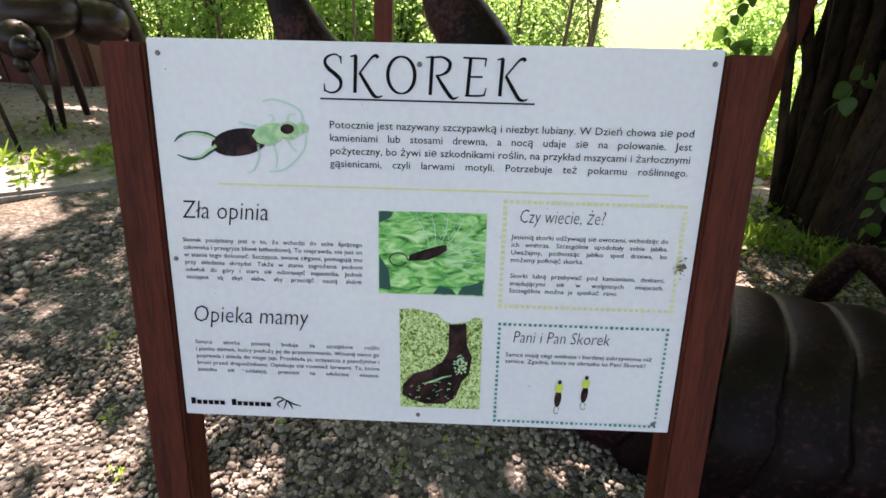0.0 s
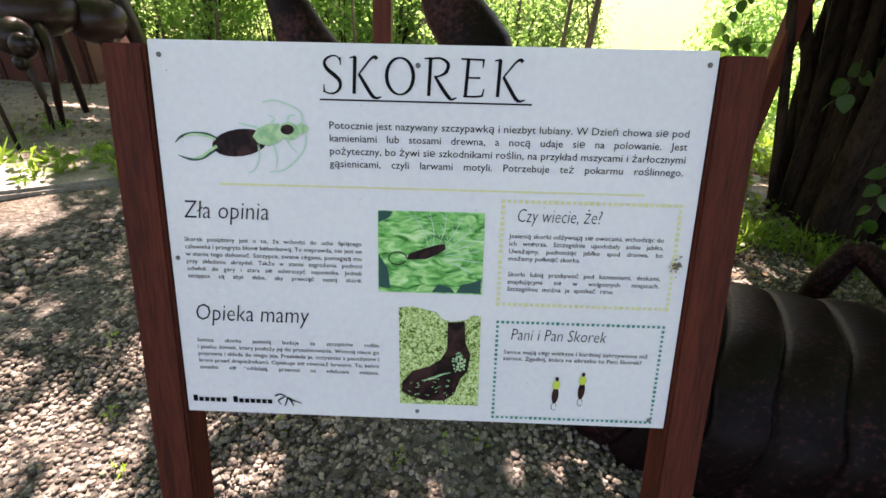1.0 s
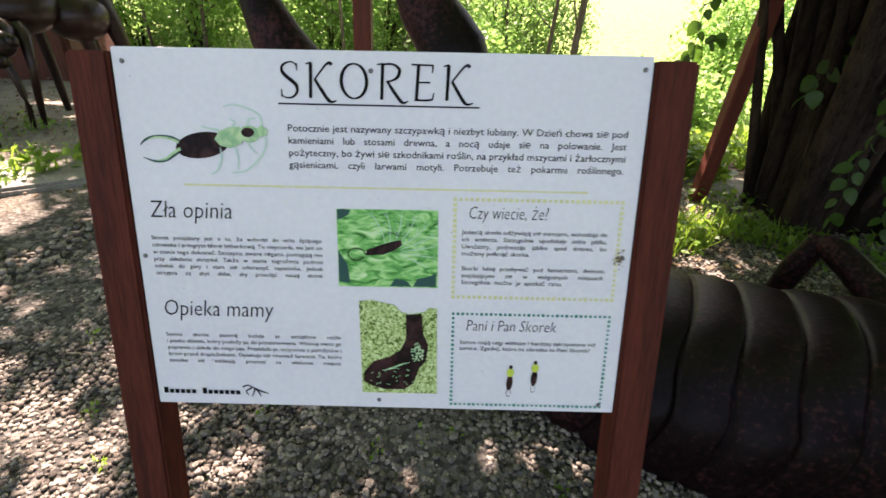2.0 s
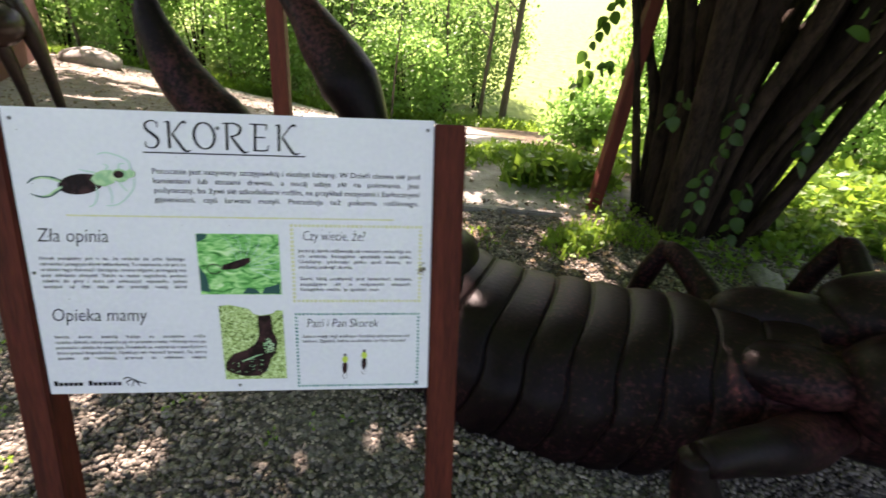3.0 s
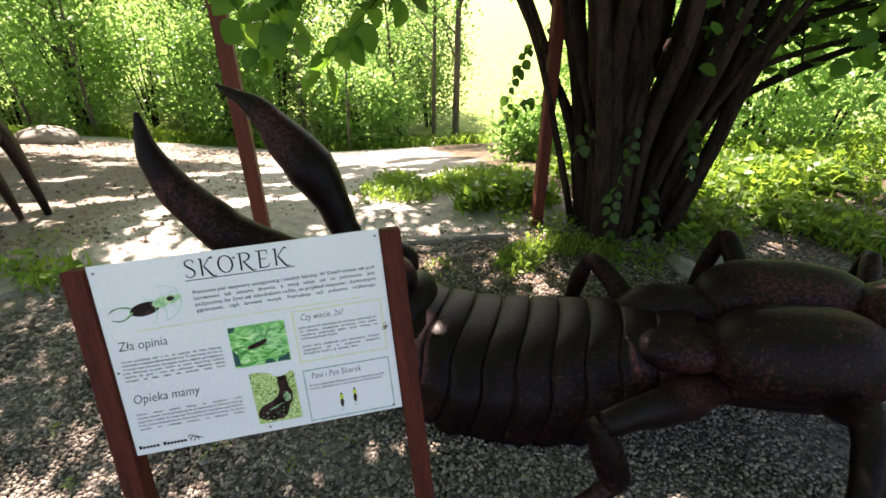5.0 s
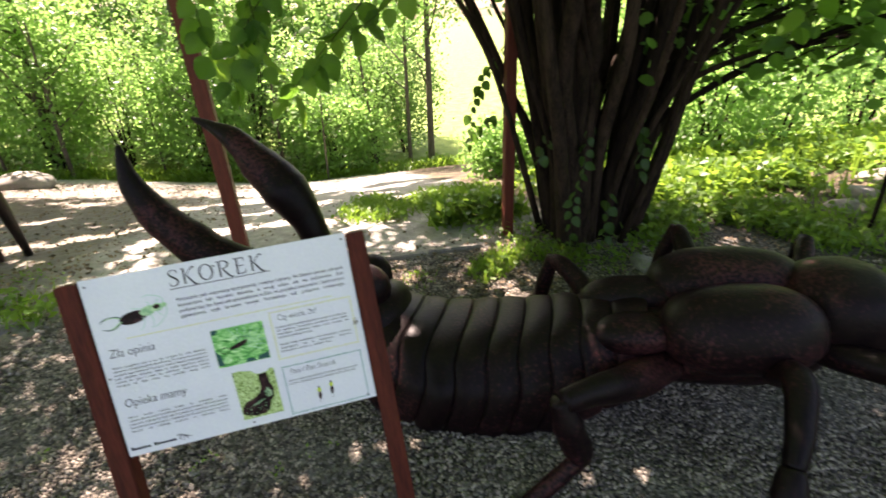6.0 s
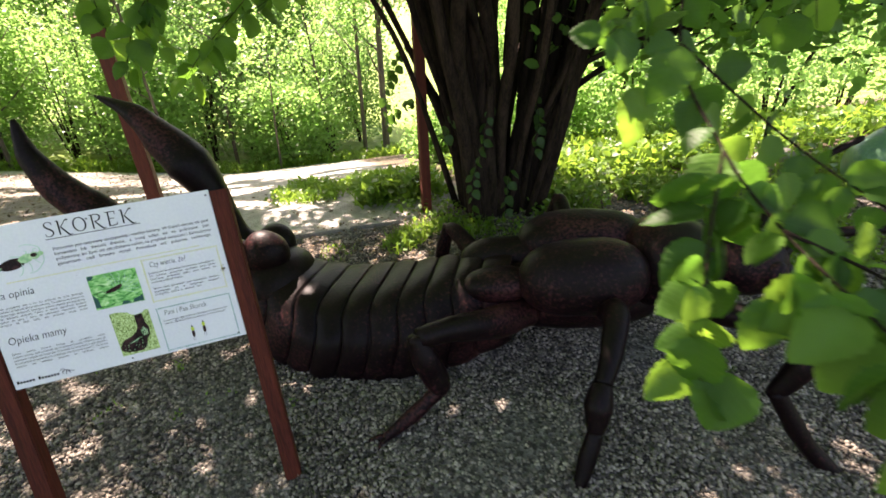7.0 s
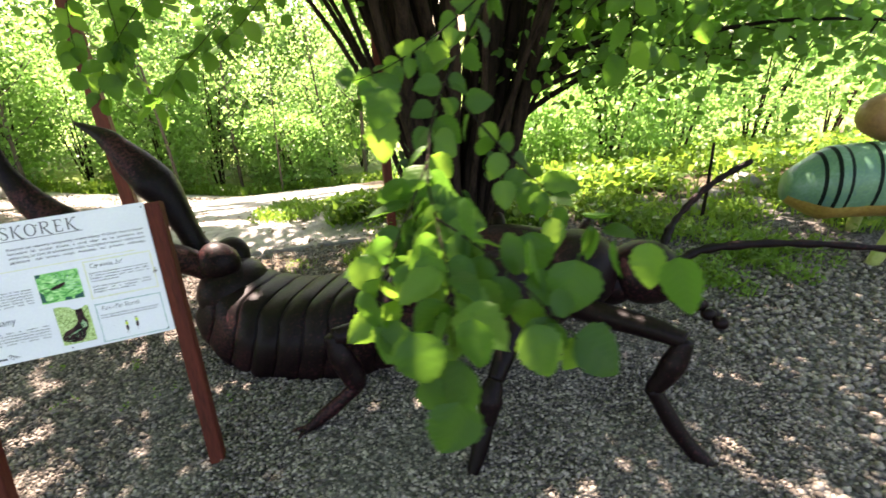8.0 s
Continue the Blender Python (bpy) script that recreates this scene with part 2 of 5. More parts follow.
def ground_material():
    """Grey gravel in front, a pale sandy path behind it, soil and grass at the sides."""
    m, n, l, b = nodes_of("gravel_path_and_soil")
    co = n.new("ShaderNodeTexCoord")
    sep = n.new("ShaderNodeSeparateXYZ")
    l.new(co.outputs["Object"], sep.inputs[0])
    def noisy(scale, detail=6):
        t = n.new("ShaderNodeTexNoise")
        t.inputs["Scale"].default_value, t.inputs["Detail"].default_value = scale, detail
        l.new(co.outputs["Object"], t.inputs[0])
        return t.outputs[0]
    def maths(op, a, b_=None, c=None):
        k = n.new("ShaderNodeMath")
        k.operation = op
        for i, v in enumerate((a, b_, c)):
            if v is None:
                continue
            if isinstance(v, (int, float)):
                k.inputs[i].default_value = v
            else:
                l.new(v, k.inputs[i])
        return k.outputs[0]
    def soft(v, a, b_):
        k = n.new("ShaderNodeMapRange")
        k.interpolation_type = "SMOOTHSTEP"
        k.inputs[1].default_value, k.inputs[2].default_value = a, b_
        l.new(v, k.inputs[0])
        return k.outputs[0]
    def blend(f, a, b_):
        k = n.new("ShaderNodeMix")
        k.data_type = "RGBA"
        l.new(f, k.inputs[0])
        l.new(a, k.inputs[6])
        l.new(b_, k.inputs[7])
        return k.outputs[2]
    vor = n.new("ShaderNodeTexVoronoi")
    vor.inputs["Scale"].default_value = 55
    l.new(co.outputs["Object"], vor.inputs[0])
    stones = ramp(n, [(0.0, (0.025, 0.023, 0.020)), (0.35, (0.055, 0.052, 0.045)), (0.7, (0.10, 0.095, 0.083)), (1.0, (0.17, 0.16, 0.145))])
    sx = n.new("ShaderNodeSeparateColor")
    l.new(vor.outputs["Color"], sx.inputs[0])
    l.new(sx.outputs[0], stones.inputs[0])
    sand = ramp(n, [(0.3, (0.25, 0.235, 0.21)), (0.7, (0.41, 0.39, 0.355))])
    l.new(noisy(9, 10), sand.inputs[0])
    soil = ramp(n, [(0.35, (0.035, 0.026, 0.017)), (0.6, (0.11, 0.085, 0.055)), (0.75, (0.07, 0.10, 0.03))])
    l.new(noisy(4, 10), soil.inputs[0])
    grass = ramp(n, [(0.3, (0.10, 0.17, 0.03)), (0.7, (0.24, 0.33, 0.08))])
    l.new(noisy(2, 10), grass.inputs[0])
    wob = maths("MULTIPLY_ADD", noisy(1.1), 0.9, -0.45)
    x, y = sep.outputs[0], sep.outputs[1]
    yw = maths("ADD", y, wob)
    edge = maths("MULTIPLY_ADD", x, -0.10, yw)
    path = soft(edge, 2.25, 2.6)
    c = blend(path, stones.outputs[0], sand.outputs[0])
    right = maths("MULTIPLY", soft(maths("ADD", x, maths("MULTIPLY", wob, 1.0)), 2.0, 2.5), soft(yw, 2.2, 2.9))
    c = blend(right, c, soil.outputs[0])
    left = maths("MULTIPLY", soft(maths("ADD", x, maths("MULTIPLY", wob, 2.0)), -1.7, -2.6), maths("SUBTRACT", 1.0, soft(yw, 9.0, 12.0)))
    left = maths("MULTIPLY", maths("MULTIPLY", left, 0.62), soft(yw, 1.6, 1.9))
    c = blend(left, c, soil.outputs[0])
    far = soft(yw, 12.2, 13.4)
    c = blend(far, c, grass.outputs[0])
    l.new(c, b.inputs["Base Color"])
    b.inputs["Roughness"].default_value = 0.9
    b.inputs["Specular IOR Level"].default_value = 0.25
    bp = n.new("ShaderNodeBump")
    bp.inputs["Strength"].default_value, bp.inputs["Distance"].default_value = 0.8, 0.012
    l.new(maths("ADD", vor.outputs["Distance"], noisy(30)), bp.inputs["Height"])
    l.new(bp.outputs[0], b.inputs["Normal"])
    return m


M_GROUND = ground_material()
ground = make_ground()

# ---- the information board: it leans back ----
BOARD_W, BOARD_H = 0.84, 0.617
SIGN = Matrix(((0.99867, 0.00822, -0.05100, -0.0046), (0.00758, 0.95327, 0.30205, 0.2010), (0.05110, -0.30203, 0.95193, 0.6714), (0, 0, 0, 1)))
sign = tagged(new("information_board"), "white printed board on two red-brown wooden posts, leaning in gravel", "sign")
sign.matrix_world = SIGN


def make_post(side):
    bm = bmesh.new()
    w = 0.066
    box(bm, w, w, 1.36, pose(side * (BOARD_W / 2 + w / 2 + 0.002), 0.026, 0.61 - 0.68), 0.004)
    return part("post", bm, M_POST, sign, "red-brown stained wooden post with grain")


make_post(-1)
make_post(1)
bm = bmesh.new()
box(bm, BOARD_W, 0.008, BOARD_H, pose(0, 0.004, BOARD_H / 2), 0.0015)
board = part("board", bm, M_BOARD, sign, "white plastic board with print")

# ---- the giant earwig ----
AX0, AXD = Vector((0.45, 1.18, 0)), Vector((0.9, -0.436, 0)).normalized()
AXL = Vector((0.436, 0.9, 0)).normalized()
TURN = Matrix((AXD, AXL, (0, 0, 1))).transposed()


def along(s, lat, z):
    p = AX0 + AXD * s + AXL * lat
    return Vector((p.x, p.y, z))


def lerp_table(table, s):
    for (a, *va), (b, *vb) in zip(table, table[1:]):
        if s <= b:
            t = (s - a) / (b - a)
            t = max(0, t)
            return [p + (q - p) * t for p, q in zip(va, vb)]
    return table[-1][1:]


def make_earwig():
    bm = bmesh.new()
    # abdomen: overlapping plates; s, half width, bottom, top
    table = [(-0.12, 0.22, 0.32, 0.66), (0.0, 0.31, 0.16, 0.65), (0.2, 0.40, 0.02, 0.60), (0.45, 0.465, -0.03, 0.57), (0.8, 0.455, -0.03, 0.62), (1.1, 0.39, 0.03, 0.69), (1.35, 0.28, 0.17, 0.745), (1.55, 0.2, 0.28, 0.78)]
    seams = [-0.10, 0.05, 0.24, 0.39, 0.55, 0.71, 0.87, 1.02, 1.17, 1.32, 1.5]
    rings, sides = [], 40
    for a, b in zip(seams, seams[1:]):
        for t in (0.0, 0.04, 0.12, 0.35, 0.65, 0.9, 0.97):
            s = a + (b - a) * t
            w, lo, hi = lerp_table(table, s)
            k = 0.925 if t == 0.0 else 0.945 + 0.075 * sin(pi * (0.10 + 0.78 * t)) ** 0.7
            mid, hh = (lo + hi) / 2, (hi - lo) / 2
            ring = []
            for j in range(sides):
                u = 2 * pi * j / sides
                cx, sz = cos(u), sin(u)
                e = 0.76
                waist = 1 - 0.04 * exp(-((sz - 0.50) / 0.18) ** 2)
                ring.append(bm.verts.new(along(s + 0.05 * sz * (1.25 - 0.75 * s) + 0.022 * sin(5.2 * sz + 0.6), w * k * waist * math.copysign(abs(cx) ** e, cx), mid + hh * k * waist * math.copysign(abs(sz) ** e, sz))))
            rings.append(ring)
    for a, b in zip(rings, rings[1:]):
        for j in range(sides):
            bm.faces.new((a[j], a[(j + 1) % sides], b[(j + 1) % sides], b[j]))
    bm.faces.new(list(reversed(rings[0])))
    bm.faces.new(rings[-1])
    # last plate with the roots of the forceps
    blob(bm, along(0.04, 0.0, 0.53), (0.20, 0.29, 0.20), TURN, 24, 14, 0.9)
    blob(bm, along(0.01, -0.09, 0.735), (0.14, 0.13, 0.15), TURN @ Euler((radians(18), 0, 0)).to_matrix())
    blob(bm, along(-0.04, 0.12, 0.70), (0.13, 0.125, 0.155), TURN @ Euler((radians(-18), 0, 0)).to_matrix())
    blob(bm, along(-0.06, 0.0, 0.67), (0.10, 0.07, 0.11), TURN)
    # forceps
    limb(bm, [along(-0.02, -0.10, 0.68), (0.22, 1.12, 0.77), (-0.05, 1.12, 0.85), (-0.313, 1.123, 0.985), (-0.45, 1.136, 1.10), (-0.575, 1.150, 1.24), (-0.650, 1.157, 1.41), (-0.664, 1.158, 1.565)],
         [0.09, 0.10, 0.118, 0.12, 0.112, 0.088, 0.052, 0.010], 16, 7, 0.9)
    limb(bm, [along(-0.02, 0.12, 0.66), (0.27, 1.395, 0.74), (0.18, 1.43, 0.92), (0.122, 1.454, 1.067), (0.02, 1.495, 1.235), (-0.105, 1.545, 1.385), (-0.25, 1.603, 1.540), (-0.46, 1.688, 1.650)],
         [0.10, 0.092, 0.088, 0.105, 0.152, 0.122, 0.068, 0.010], 16, 7, 0.9)
    # thorax, wing covers and wing tips
    blob(bm, along(1.75, 0.0, 0.54), (0.60, 0.22, 0.20), TURN, 28, 16)
    tip = Euler((radians(-14), radians(-8), 0)).to_matrix()
    tip2 = Euler((radians(12), radians(-6), 0)).to_matrix()
    blob(bm, along(1.42, -0.16, 0.65), (0.225, 0.15, 0.105), TURN @ tip, 24, 14, 1.0)
    blob(bm, along(1.47, 0.12, 0.71), (0.30, 0.13, 0.12), TURN @ tip2, 24, 14, 0.9)
    blob(bm, along(1.86, -0.19, 0.735), (0.34, 0.225, 0.205), TURN @ tip, 32, 18, 0.84)
    blob(bm, along(1.88, 0.16, 0.815), (0.37, 0.195, 0.18), TURN @ tip2, 32, 18, 0.82)
    # neck plate, head, eyes, mouth parts
    blob(bm, along(2.33, 0.0, 0.80), (0.235, 0.27, 0.225), TURN, 32, 18, 0.86)
    blob(bm, along(2.55, 0.0, 0.72), (0.14, 0.15, 0.13), TURN)
    blob(bm, along(2.72, 0.0, 0.80), (0.20, 0.215, 0.185), TURN, 28, 16, 0.92)
    blob(bm, along(2.79, -0.185, 0.80), (0.062, 0.05, 0.07), TURN)
    blob(bm, along(2.80, 0.17, 0.80), (0.06, 0.05, 0.065), TURN)
    blob(bm, along(2.90, 0.0, 0.72), (0.09, 0.14, 0.09), TURN)
    for lat in (-0.10, 0.02):
        for k in range(4):
            blob(bm, along(2.93 + 0.055 * k, lat - 0.035 * k, 0.70 - 0.035 * k), (0.042, 0.036, 0.036), TURN, 12, 8)
    # feelers: beaded rods
    def feeler(points, r0, r1):
        p, r = curve_points(points, [r0] * len(points), 10)
        r = [(r0 + (r1 - r0) * i / len(p)) * (1.0 if i % 3 else 0.72) for i in range(len(p))]
        tube(bm, p, r, 8)
    feeler([along(2.82, -0.12, 0.86), (3.16, -0.16, 0.96), (3.62, -0.40, 1.02), (4.15, -0.72, 1.00)], 0.034, 0.018)
    feeler([along(2.82, 0.08, 0.90), (3.16, 0.10, 1.06), (3.36, 0.09, 1.26), (3.55, -0.01, 1.42)], 0.030, 0.016)
    # legs: near side
    limb(bm, [(1.80, 0.33, 0.50), (1.55, 0.22, 0.53), (1.28, 0.11, 0.60), (1.10, 0.06, 0.61)], [0.085, 0.088, 0.062, 0.045], 14)
    limb(bm, [(1.09, 0.07, 0.62), (1.13, 0.06, 0.50), (1.19, 0.06, 0.36), (1.21, 0.06, 0.29)], [0.040, 0.064, 0.062, 0.032], 12)
    limb(bm, [(1.21, 0.06, 0.31), (1.10, 0.06, 0.22), (1.00, 0.06, 0.14), (0.92, 0.055, 0.085)], [0.036, 0.040, 0.036, 0.024], 10)
    limb(bm, [(2.09, 0.02, 0.62), (2.02, -0.14, 0.68), (1.92, -0.26, 0.56), (1.84, -0.33, 0.46)], [0.065, 0.060, 0.055, 0.042], 14)
    limb(bm, [(1.84, -0.33, 0.47), (1.80, -0.37, 0.38), (1.775, -0.40, 0.27)], [0.042, 0.066, 0.034], 12)
    limb(bm, [(1.775, -0.40, 0.28), (1.73, -0.43, 0.16), (1.68, -0.46, 0.05)], [0.036, 0.042, 0.03], 10)
    limb(bm, [(2.36, 0.06, 0.66), (2.45, -0.25, 0.70), (2.58, -0.52, 0.72), (2.65, -0.63, 0.71)], [0.07, 0.066, 0.052, 0.042], 14)
    limb(bm, [(2.65, -0.63, 0.72), (2.62, -0.61, 0.58), (2.55, -0.57, 0.42)], [0.038, 0.060, 0.033], 12)
    limb(bm, [(2.55, -0.57, 0.44), (2.66, -0.65, 0.24), (2.76, -0.73, 0.10), (2.84, -0.80, 0.035)], [0.040, 0.042, 0.038, 0.026], 10)
    # claws
    for foot, aim in (((0.92, 0.055, 0.085), (-0.06, -0.02, -0.012)), ((1.68, -0.46, 0.05), (-0.03, -0.05, -0.012)), ((2.84, -0.80, 0.035), (0.05, -0.045, -0.008))):
        f, a = Vector(foot), Vector(aim)
        for turn in (-34, 34):
            b = Matrix.Rotation(radians(turn), 3, "Z") @ a
            limb(bm, [f - a * 0.3, f + b * 0.6 + Vector((0, 0, 0.01)), f + b * 1.25], [0.022, 0.017, 0.006], 7, 3)
    # legs: far side
    limb(bm, [(1.72, 0.75, 0.50), (1.74, 1.0, 0.60), (1.69, 1.20, 0.69), (1.655, 1.30, 0.71)], [0.07, 0.07, 0.055, 0.045], 12)
    limb(bm, [(1.655, 1.30, 0.73), (1.62, 1.33, 0.55), (1.60, 1.36, 0.30)], [0.046, 0.05, 0.04], 12)
    limb(bm, [(2.25, 0.6, 0.58), (2.36, 0.85, 0.72), (2.42, 1.08, 0.87), (2.44, 1.14, 0.89)], [0.07, 0.07, 0.055, 0.045], 12)
    limb(bm, [(2.44, 1.14, 0.91), (2.40, 1.20, 0.68), (2.38, 1.26, 0.30)], [0.046, 0.05, 0.04], 12)
    limb(bm, [(2.55, 0.30, 0.62), (2.80, 0.55, 0.80), (2.96, 0.70, 0.92)], [0.06, 0.055, 0.04], 12)
    limb(bm, [(2.96, 0.70, 0.93), (2.98, 0.80, 0.6), (3.0, 0.90, 0.16)], [0.042, 0.045, 0.035], 12)
    bmesh.ops.recalc_face_normals(bm, faces=bm.faces)
    # hand-laid, slightly uneven surface
    bm.normal_update()
    for v in bm.verts:
        v.co += v.normal * (0.007 * noise.noise(v.co * 7.0) + 0.0035 * noise.noise(v.co * 19.0))
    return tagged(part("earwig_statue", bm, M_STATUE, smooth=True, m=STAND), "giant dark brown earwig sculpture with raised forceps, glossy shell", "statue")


earwig = make_earwig()


# ---- red poles ----
def make_pole(base, top, w):
    bm = bmesh.new()
    a, b = Vector(base), Vector(top)
    q = (b - a).to_track_quat("Z", "Y").to_matrix().to_4x4()
    box(bm, w, w, (b - a).length, Matrix.Translation((a + b) / 2) @ q, 0.006)
    return tagged(part("pole", bm, M_POLE), "tall square red-brown wooden pole in the ground", "pole", "red poles")


POLE_A = ((-0.437, 2.572, -0.1), (-0.437, 2.572, 4.4), 0.10)
POLE_B = ((1.861, 2.643, -0.1), (1.861, 2.643, 4.4), 0.088)
make_pole(*POLE_A)
make_pole(*POLE_B)


# openings in the crown, where the sun reaches the ground: x, y, radius
GAPS = [(1.56, 0.09, 0.09), (0.64, 0.63, 0.18), (0.50, 0.56, 0.14), (-1.22, 0.60, 0.13), (-0.93, 0.50, 0.10), (-1.08, 0.37, 0.08), (-0.90, 0.30, 0.06), (-1.08, 0.88, 0.08), (0.13, 0.46, 0.05), (1.29, 0.08, 0.05),
        (0.82, -0.18, 0.04), (-0.41, 0.07, 0.07), (-0.27, 0.13, 0.05), (-0.17, 1.14, 0.05), (-0.51, 0.43, 0.05), (-0.75, 0.70, 0.05), (-1.36, 0.36, 0.16), (1.56, 1.7, 0.03), (-0.63, 0.93, 0.05), (-0.55, -0.02, 0.06),
        (2.44, -0.64, 0.04), (0.42, -0.05, 0.03), (-0.05, -0.25, 0.05), (-1.5, 0.75, 0.10), (2.3, 0.25, 0.04), (0.55, 2.2, 0.10), (0.9, 2.3, 0.06)]


def sunlit(p):
    """Which of the leaves would shade the openings."""
    gx, gy = p[:, 0] + 0.190 * p[:, 2], p[:, 1] - 0.729 * p[:, 2]
    out = np.zeros(len(p), bool)
    for a, b, r in GAPS:
        out |= (gx - a) ** 2 + (gy - b) ** 2 < (0.5 * r + 0.08) ** 2
    return out


# ---- the many-stemmed hazel ----
HAZEL_AT = Vector((2.55, 2.45, 0.08))

def make_hazel():
    tree = tagged(new("hazel_tree"), "old many-stemmed hazel with dark brown bark and broad green leaves", "tree")
    tree.location = HAZEL_AT
    gen = np.random.default_rng(3)
    for k in range(54):
        az = 2 * pi * k / 54 * 5 + gen.normal() * 0.2
        out = 0.50 * gen.random() ** 0.6
        d = Vector((cos(az), 0.7 * sin(az), 0))
        lean = (0.30 if d.x < 0 else 0.26) * (0.35 + out * 1.6) + 0.05 * gen.normal()
        r = 0.038 + 0.046 * gen.random()
        if k % 4 == 0:
            r, lean = 0.02 + 0.012 * gen.random(), lean + 0.22
        p = [d * out * 0.85 - Vector((0, 0, 0.25))]
        hgt = 3.3 + 0.8 * gen.random()
        for i in range(1, 6):
            t = i / 5
            p.append(d * (out + lean * hgt * (0.55 * t + 0.55 * t * t)) + Vector((gen.normal() * 0.04, gen.normal() * 0.04, hgt * t)))
        bm = bmesh.new()
        limb(bm, p, [r * 1.45, r * 1.1, r * 0.95, r * 0.8, r * 0.7, r * 0.5], 9, 4)
        part("stem", bm, M_BARK, tree, smooth=True)
    # low side limbs that sweep out to the right and bear leaves
    sets = []
    for k in range(15):
        az = radians(-35 + 5.5 * k + 4 * gen.normal())
        z0 = 0.5 + 0.9 * gen.random()
        reach = 1.8 + 1.8 * gen.random()
        d = Vector((cos(az), sin(az), 0))
        rise = 0.5 + 0.9 * gen.random()
        p = [d * 0.3 + Vector((0, 0, z0)), d * (0.3 + reach * 0.3) + Vector((0, 0, z0 + rise * 0.7)), d * (0.3 + reach * 0.65) + Vector((0, 0.1, z0 + rise)), d * (0.3 + reach) + Vector((0, 0.15, z0 + rise * 0.95))]
        bm = bmesh.new()
        limb(bm, p, [0.032, 0.022, 0.015, 0.006], 7, 5)
        for j in range(5):
            q = p[1].lerp(p[3], j / 5)
            e = Vector((gen.normal(), gen.normal(), 0.3 + 0.4 * gen.random())).normalized() * (0.4 + 0.3 * gen.random())
            limb(bm, [q, q + e * 0.5 + Vector((0, 0, 0.04)), q + e], [0.009, 0.006, 0.003], 5, 3)
            sets.append(leaf_cloud(26, HAZEL_AT + q + e * 0.8, (0.30, 0.30, 0.16), 0.10, 0.1, 0.55, gen))
        part("branch", bm, M_BARK, tree, smooth=True)
    for k in range(30):
        az = gen.random() * 2 * pi
        rr = 1.4 + 2.0 * gen.random()
        c = HAZEL_AT + Vector((rr * cos(az), rr * sin(az) * 0.8, 2.05 + 0.7 * gen.random()))
        if c.y < 0.6 or (c.x > 3.2 and c.y < 3.2 and k % 3):
            continue
        sets.append(leaf_cloud(60, c, (0.5, 0.5, 0.25), 0.105, 0.1, 0.55, gen))
    for k in range(26):
        c = (gen.uniform(5.2, 8.6), gen.uniform(0.9, 3.6), gen.uniform(2.0, 2.9))
        sets.append(leaf_cloud(70, c, (0.55, 0.5, 0.28), 0.105, 0.1, 0.5, gen))
    # leafy side shoots at eye level over the gravel's far end
    for k in range(30):
        c = (gen.uniform(3.7, 7.0), gen.uniform(1.0, 3.4), gen.uniform(1.55, 2.25))
        sets.append(leaf_cloud(46, c, (0.45, 0.4, 0.22), 0.10, 0.1, 0.5, gen))
    low = np.concatenate(sets)
    leaves = new("low_leaves", scatter("low_leaves", low[~sunlit(low[:, :, 3])], M_LEAF, LEAF))
    leaves.parent = tree
    leaves.matrix_parent_inverse = Matrix.Translation(-HAZEL_AT)
    return tree


hazel = make_hazel()


# ---- leaves overhead: the shading crown ----
def crown_leaves():
    gen = np.random.default_rng(11)
    n = 105000
    p = np.stack([gen.uniform(-6.5, 8, n), gen.uniform(-2.2, 7.5, n), gen.uniform(3.3, 5.2, n)], 1)
    def kept(q):
        # gaps line up along the sun's way, wider over the path and the open gravel
        gx, gy = q[0] + 0.190 * q[2], q[1] - 0.729 * q[2]
        v = noise.noise((gx * 1.25, gy * 1.25, 0.3)) + 0.45 * noise.noise((gx * 4.2, gy * 4.2, 5.0))
        if any((gx - a) ** 2 + (gy - b) ** 2 < (0.5 * r + 0.08) ** 2 for a, b, r in GAPS):
            return False
        shade = 0.32 * S(gx, 0.5, 0.9) * (1 - S(gx, 2.8, 3.3)) * S(gy, -0.9, -0.5) * (1 - S(gy, 0.9, 1.2))
        left = 0.6 * (1 - S(gx, 0.2, 0.8)) * (1 - S(gy, 1.0, 1.6)) * S(gy, -1.6, -1.2)
        return v < 0.20 + shade + left + 0.32 * S(gx, 0.0, 1.0) - 0.25 * S(gy, 2.3, 3.4) - 0.9 * S(gx, 2.6, 3.6) * S(gy, 2.2, 3.2) - 0.45 * S(gx, 1.2, 2.2) * S(-gy, 0.0, 0.8) - 0.2 * S(gy, 1.0, 1.6)
    p = p[np.array([kept(q) for q in p])]
    # extra unseen leaves, added over the sculpture to keep sun flecks off it
    m = 9000
    z = gen.uniform(3.3, 5.2, m)
    gx, gy = gen.uniform(0.35, 3.2, m), gen.uniform(-0.6, 1.3, m)
    clear = np.ones(m, bool)
    for a, b, r in GAPS:
        clear &= (gx - a) ** 2 + (gy - b) ** 2 > (0.5 * r + 0.08) ** 2
    clear &= gx - 0.25 * np.abs(np.sin(gy * 5.3)) < 2.75 - 0.6 * (gy < -0.1)
    dense = np.stack([gx - 0.190 * z, gy + 0.729 * z, z], 1)[clear]
    p = np.concatenate([p, dense])
    nrm = gen.normal(size=p.shape) * 0.45 + np.array([0, 0, 0.7])
    return frames_for(nrm, gen.random(len(p)) * 2 * pi, 0.09 + 0.07 * gen.random(len(p)), p)


crown = new("crown", scatter("crown", crown_leaves(), M_LEAF, SMALL_LEAF))
crown.parent = hazel
crown.matrix_parent_inverse = Matrix.Translation(-HAZEL_AT)


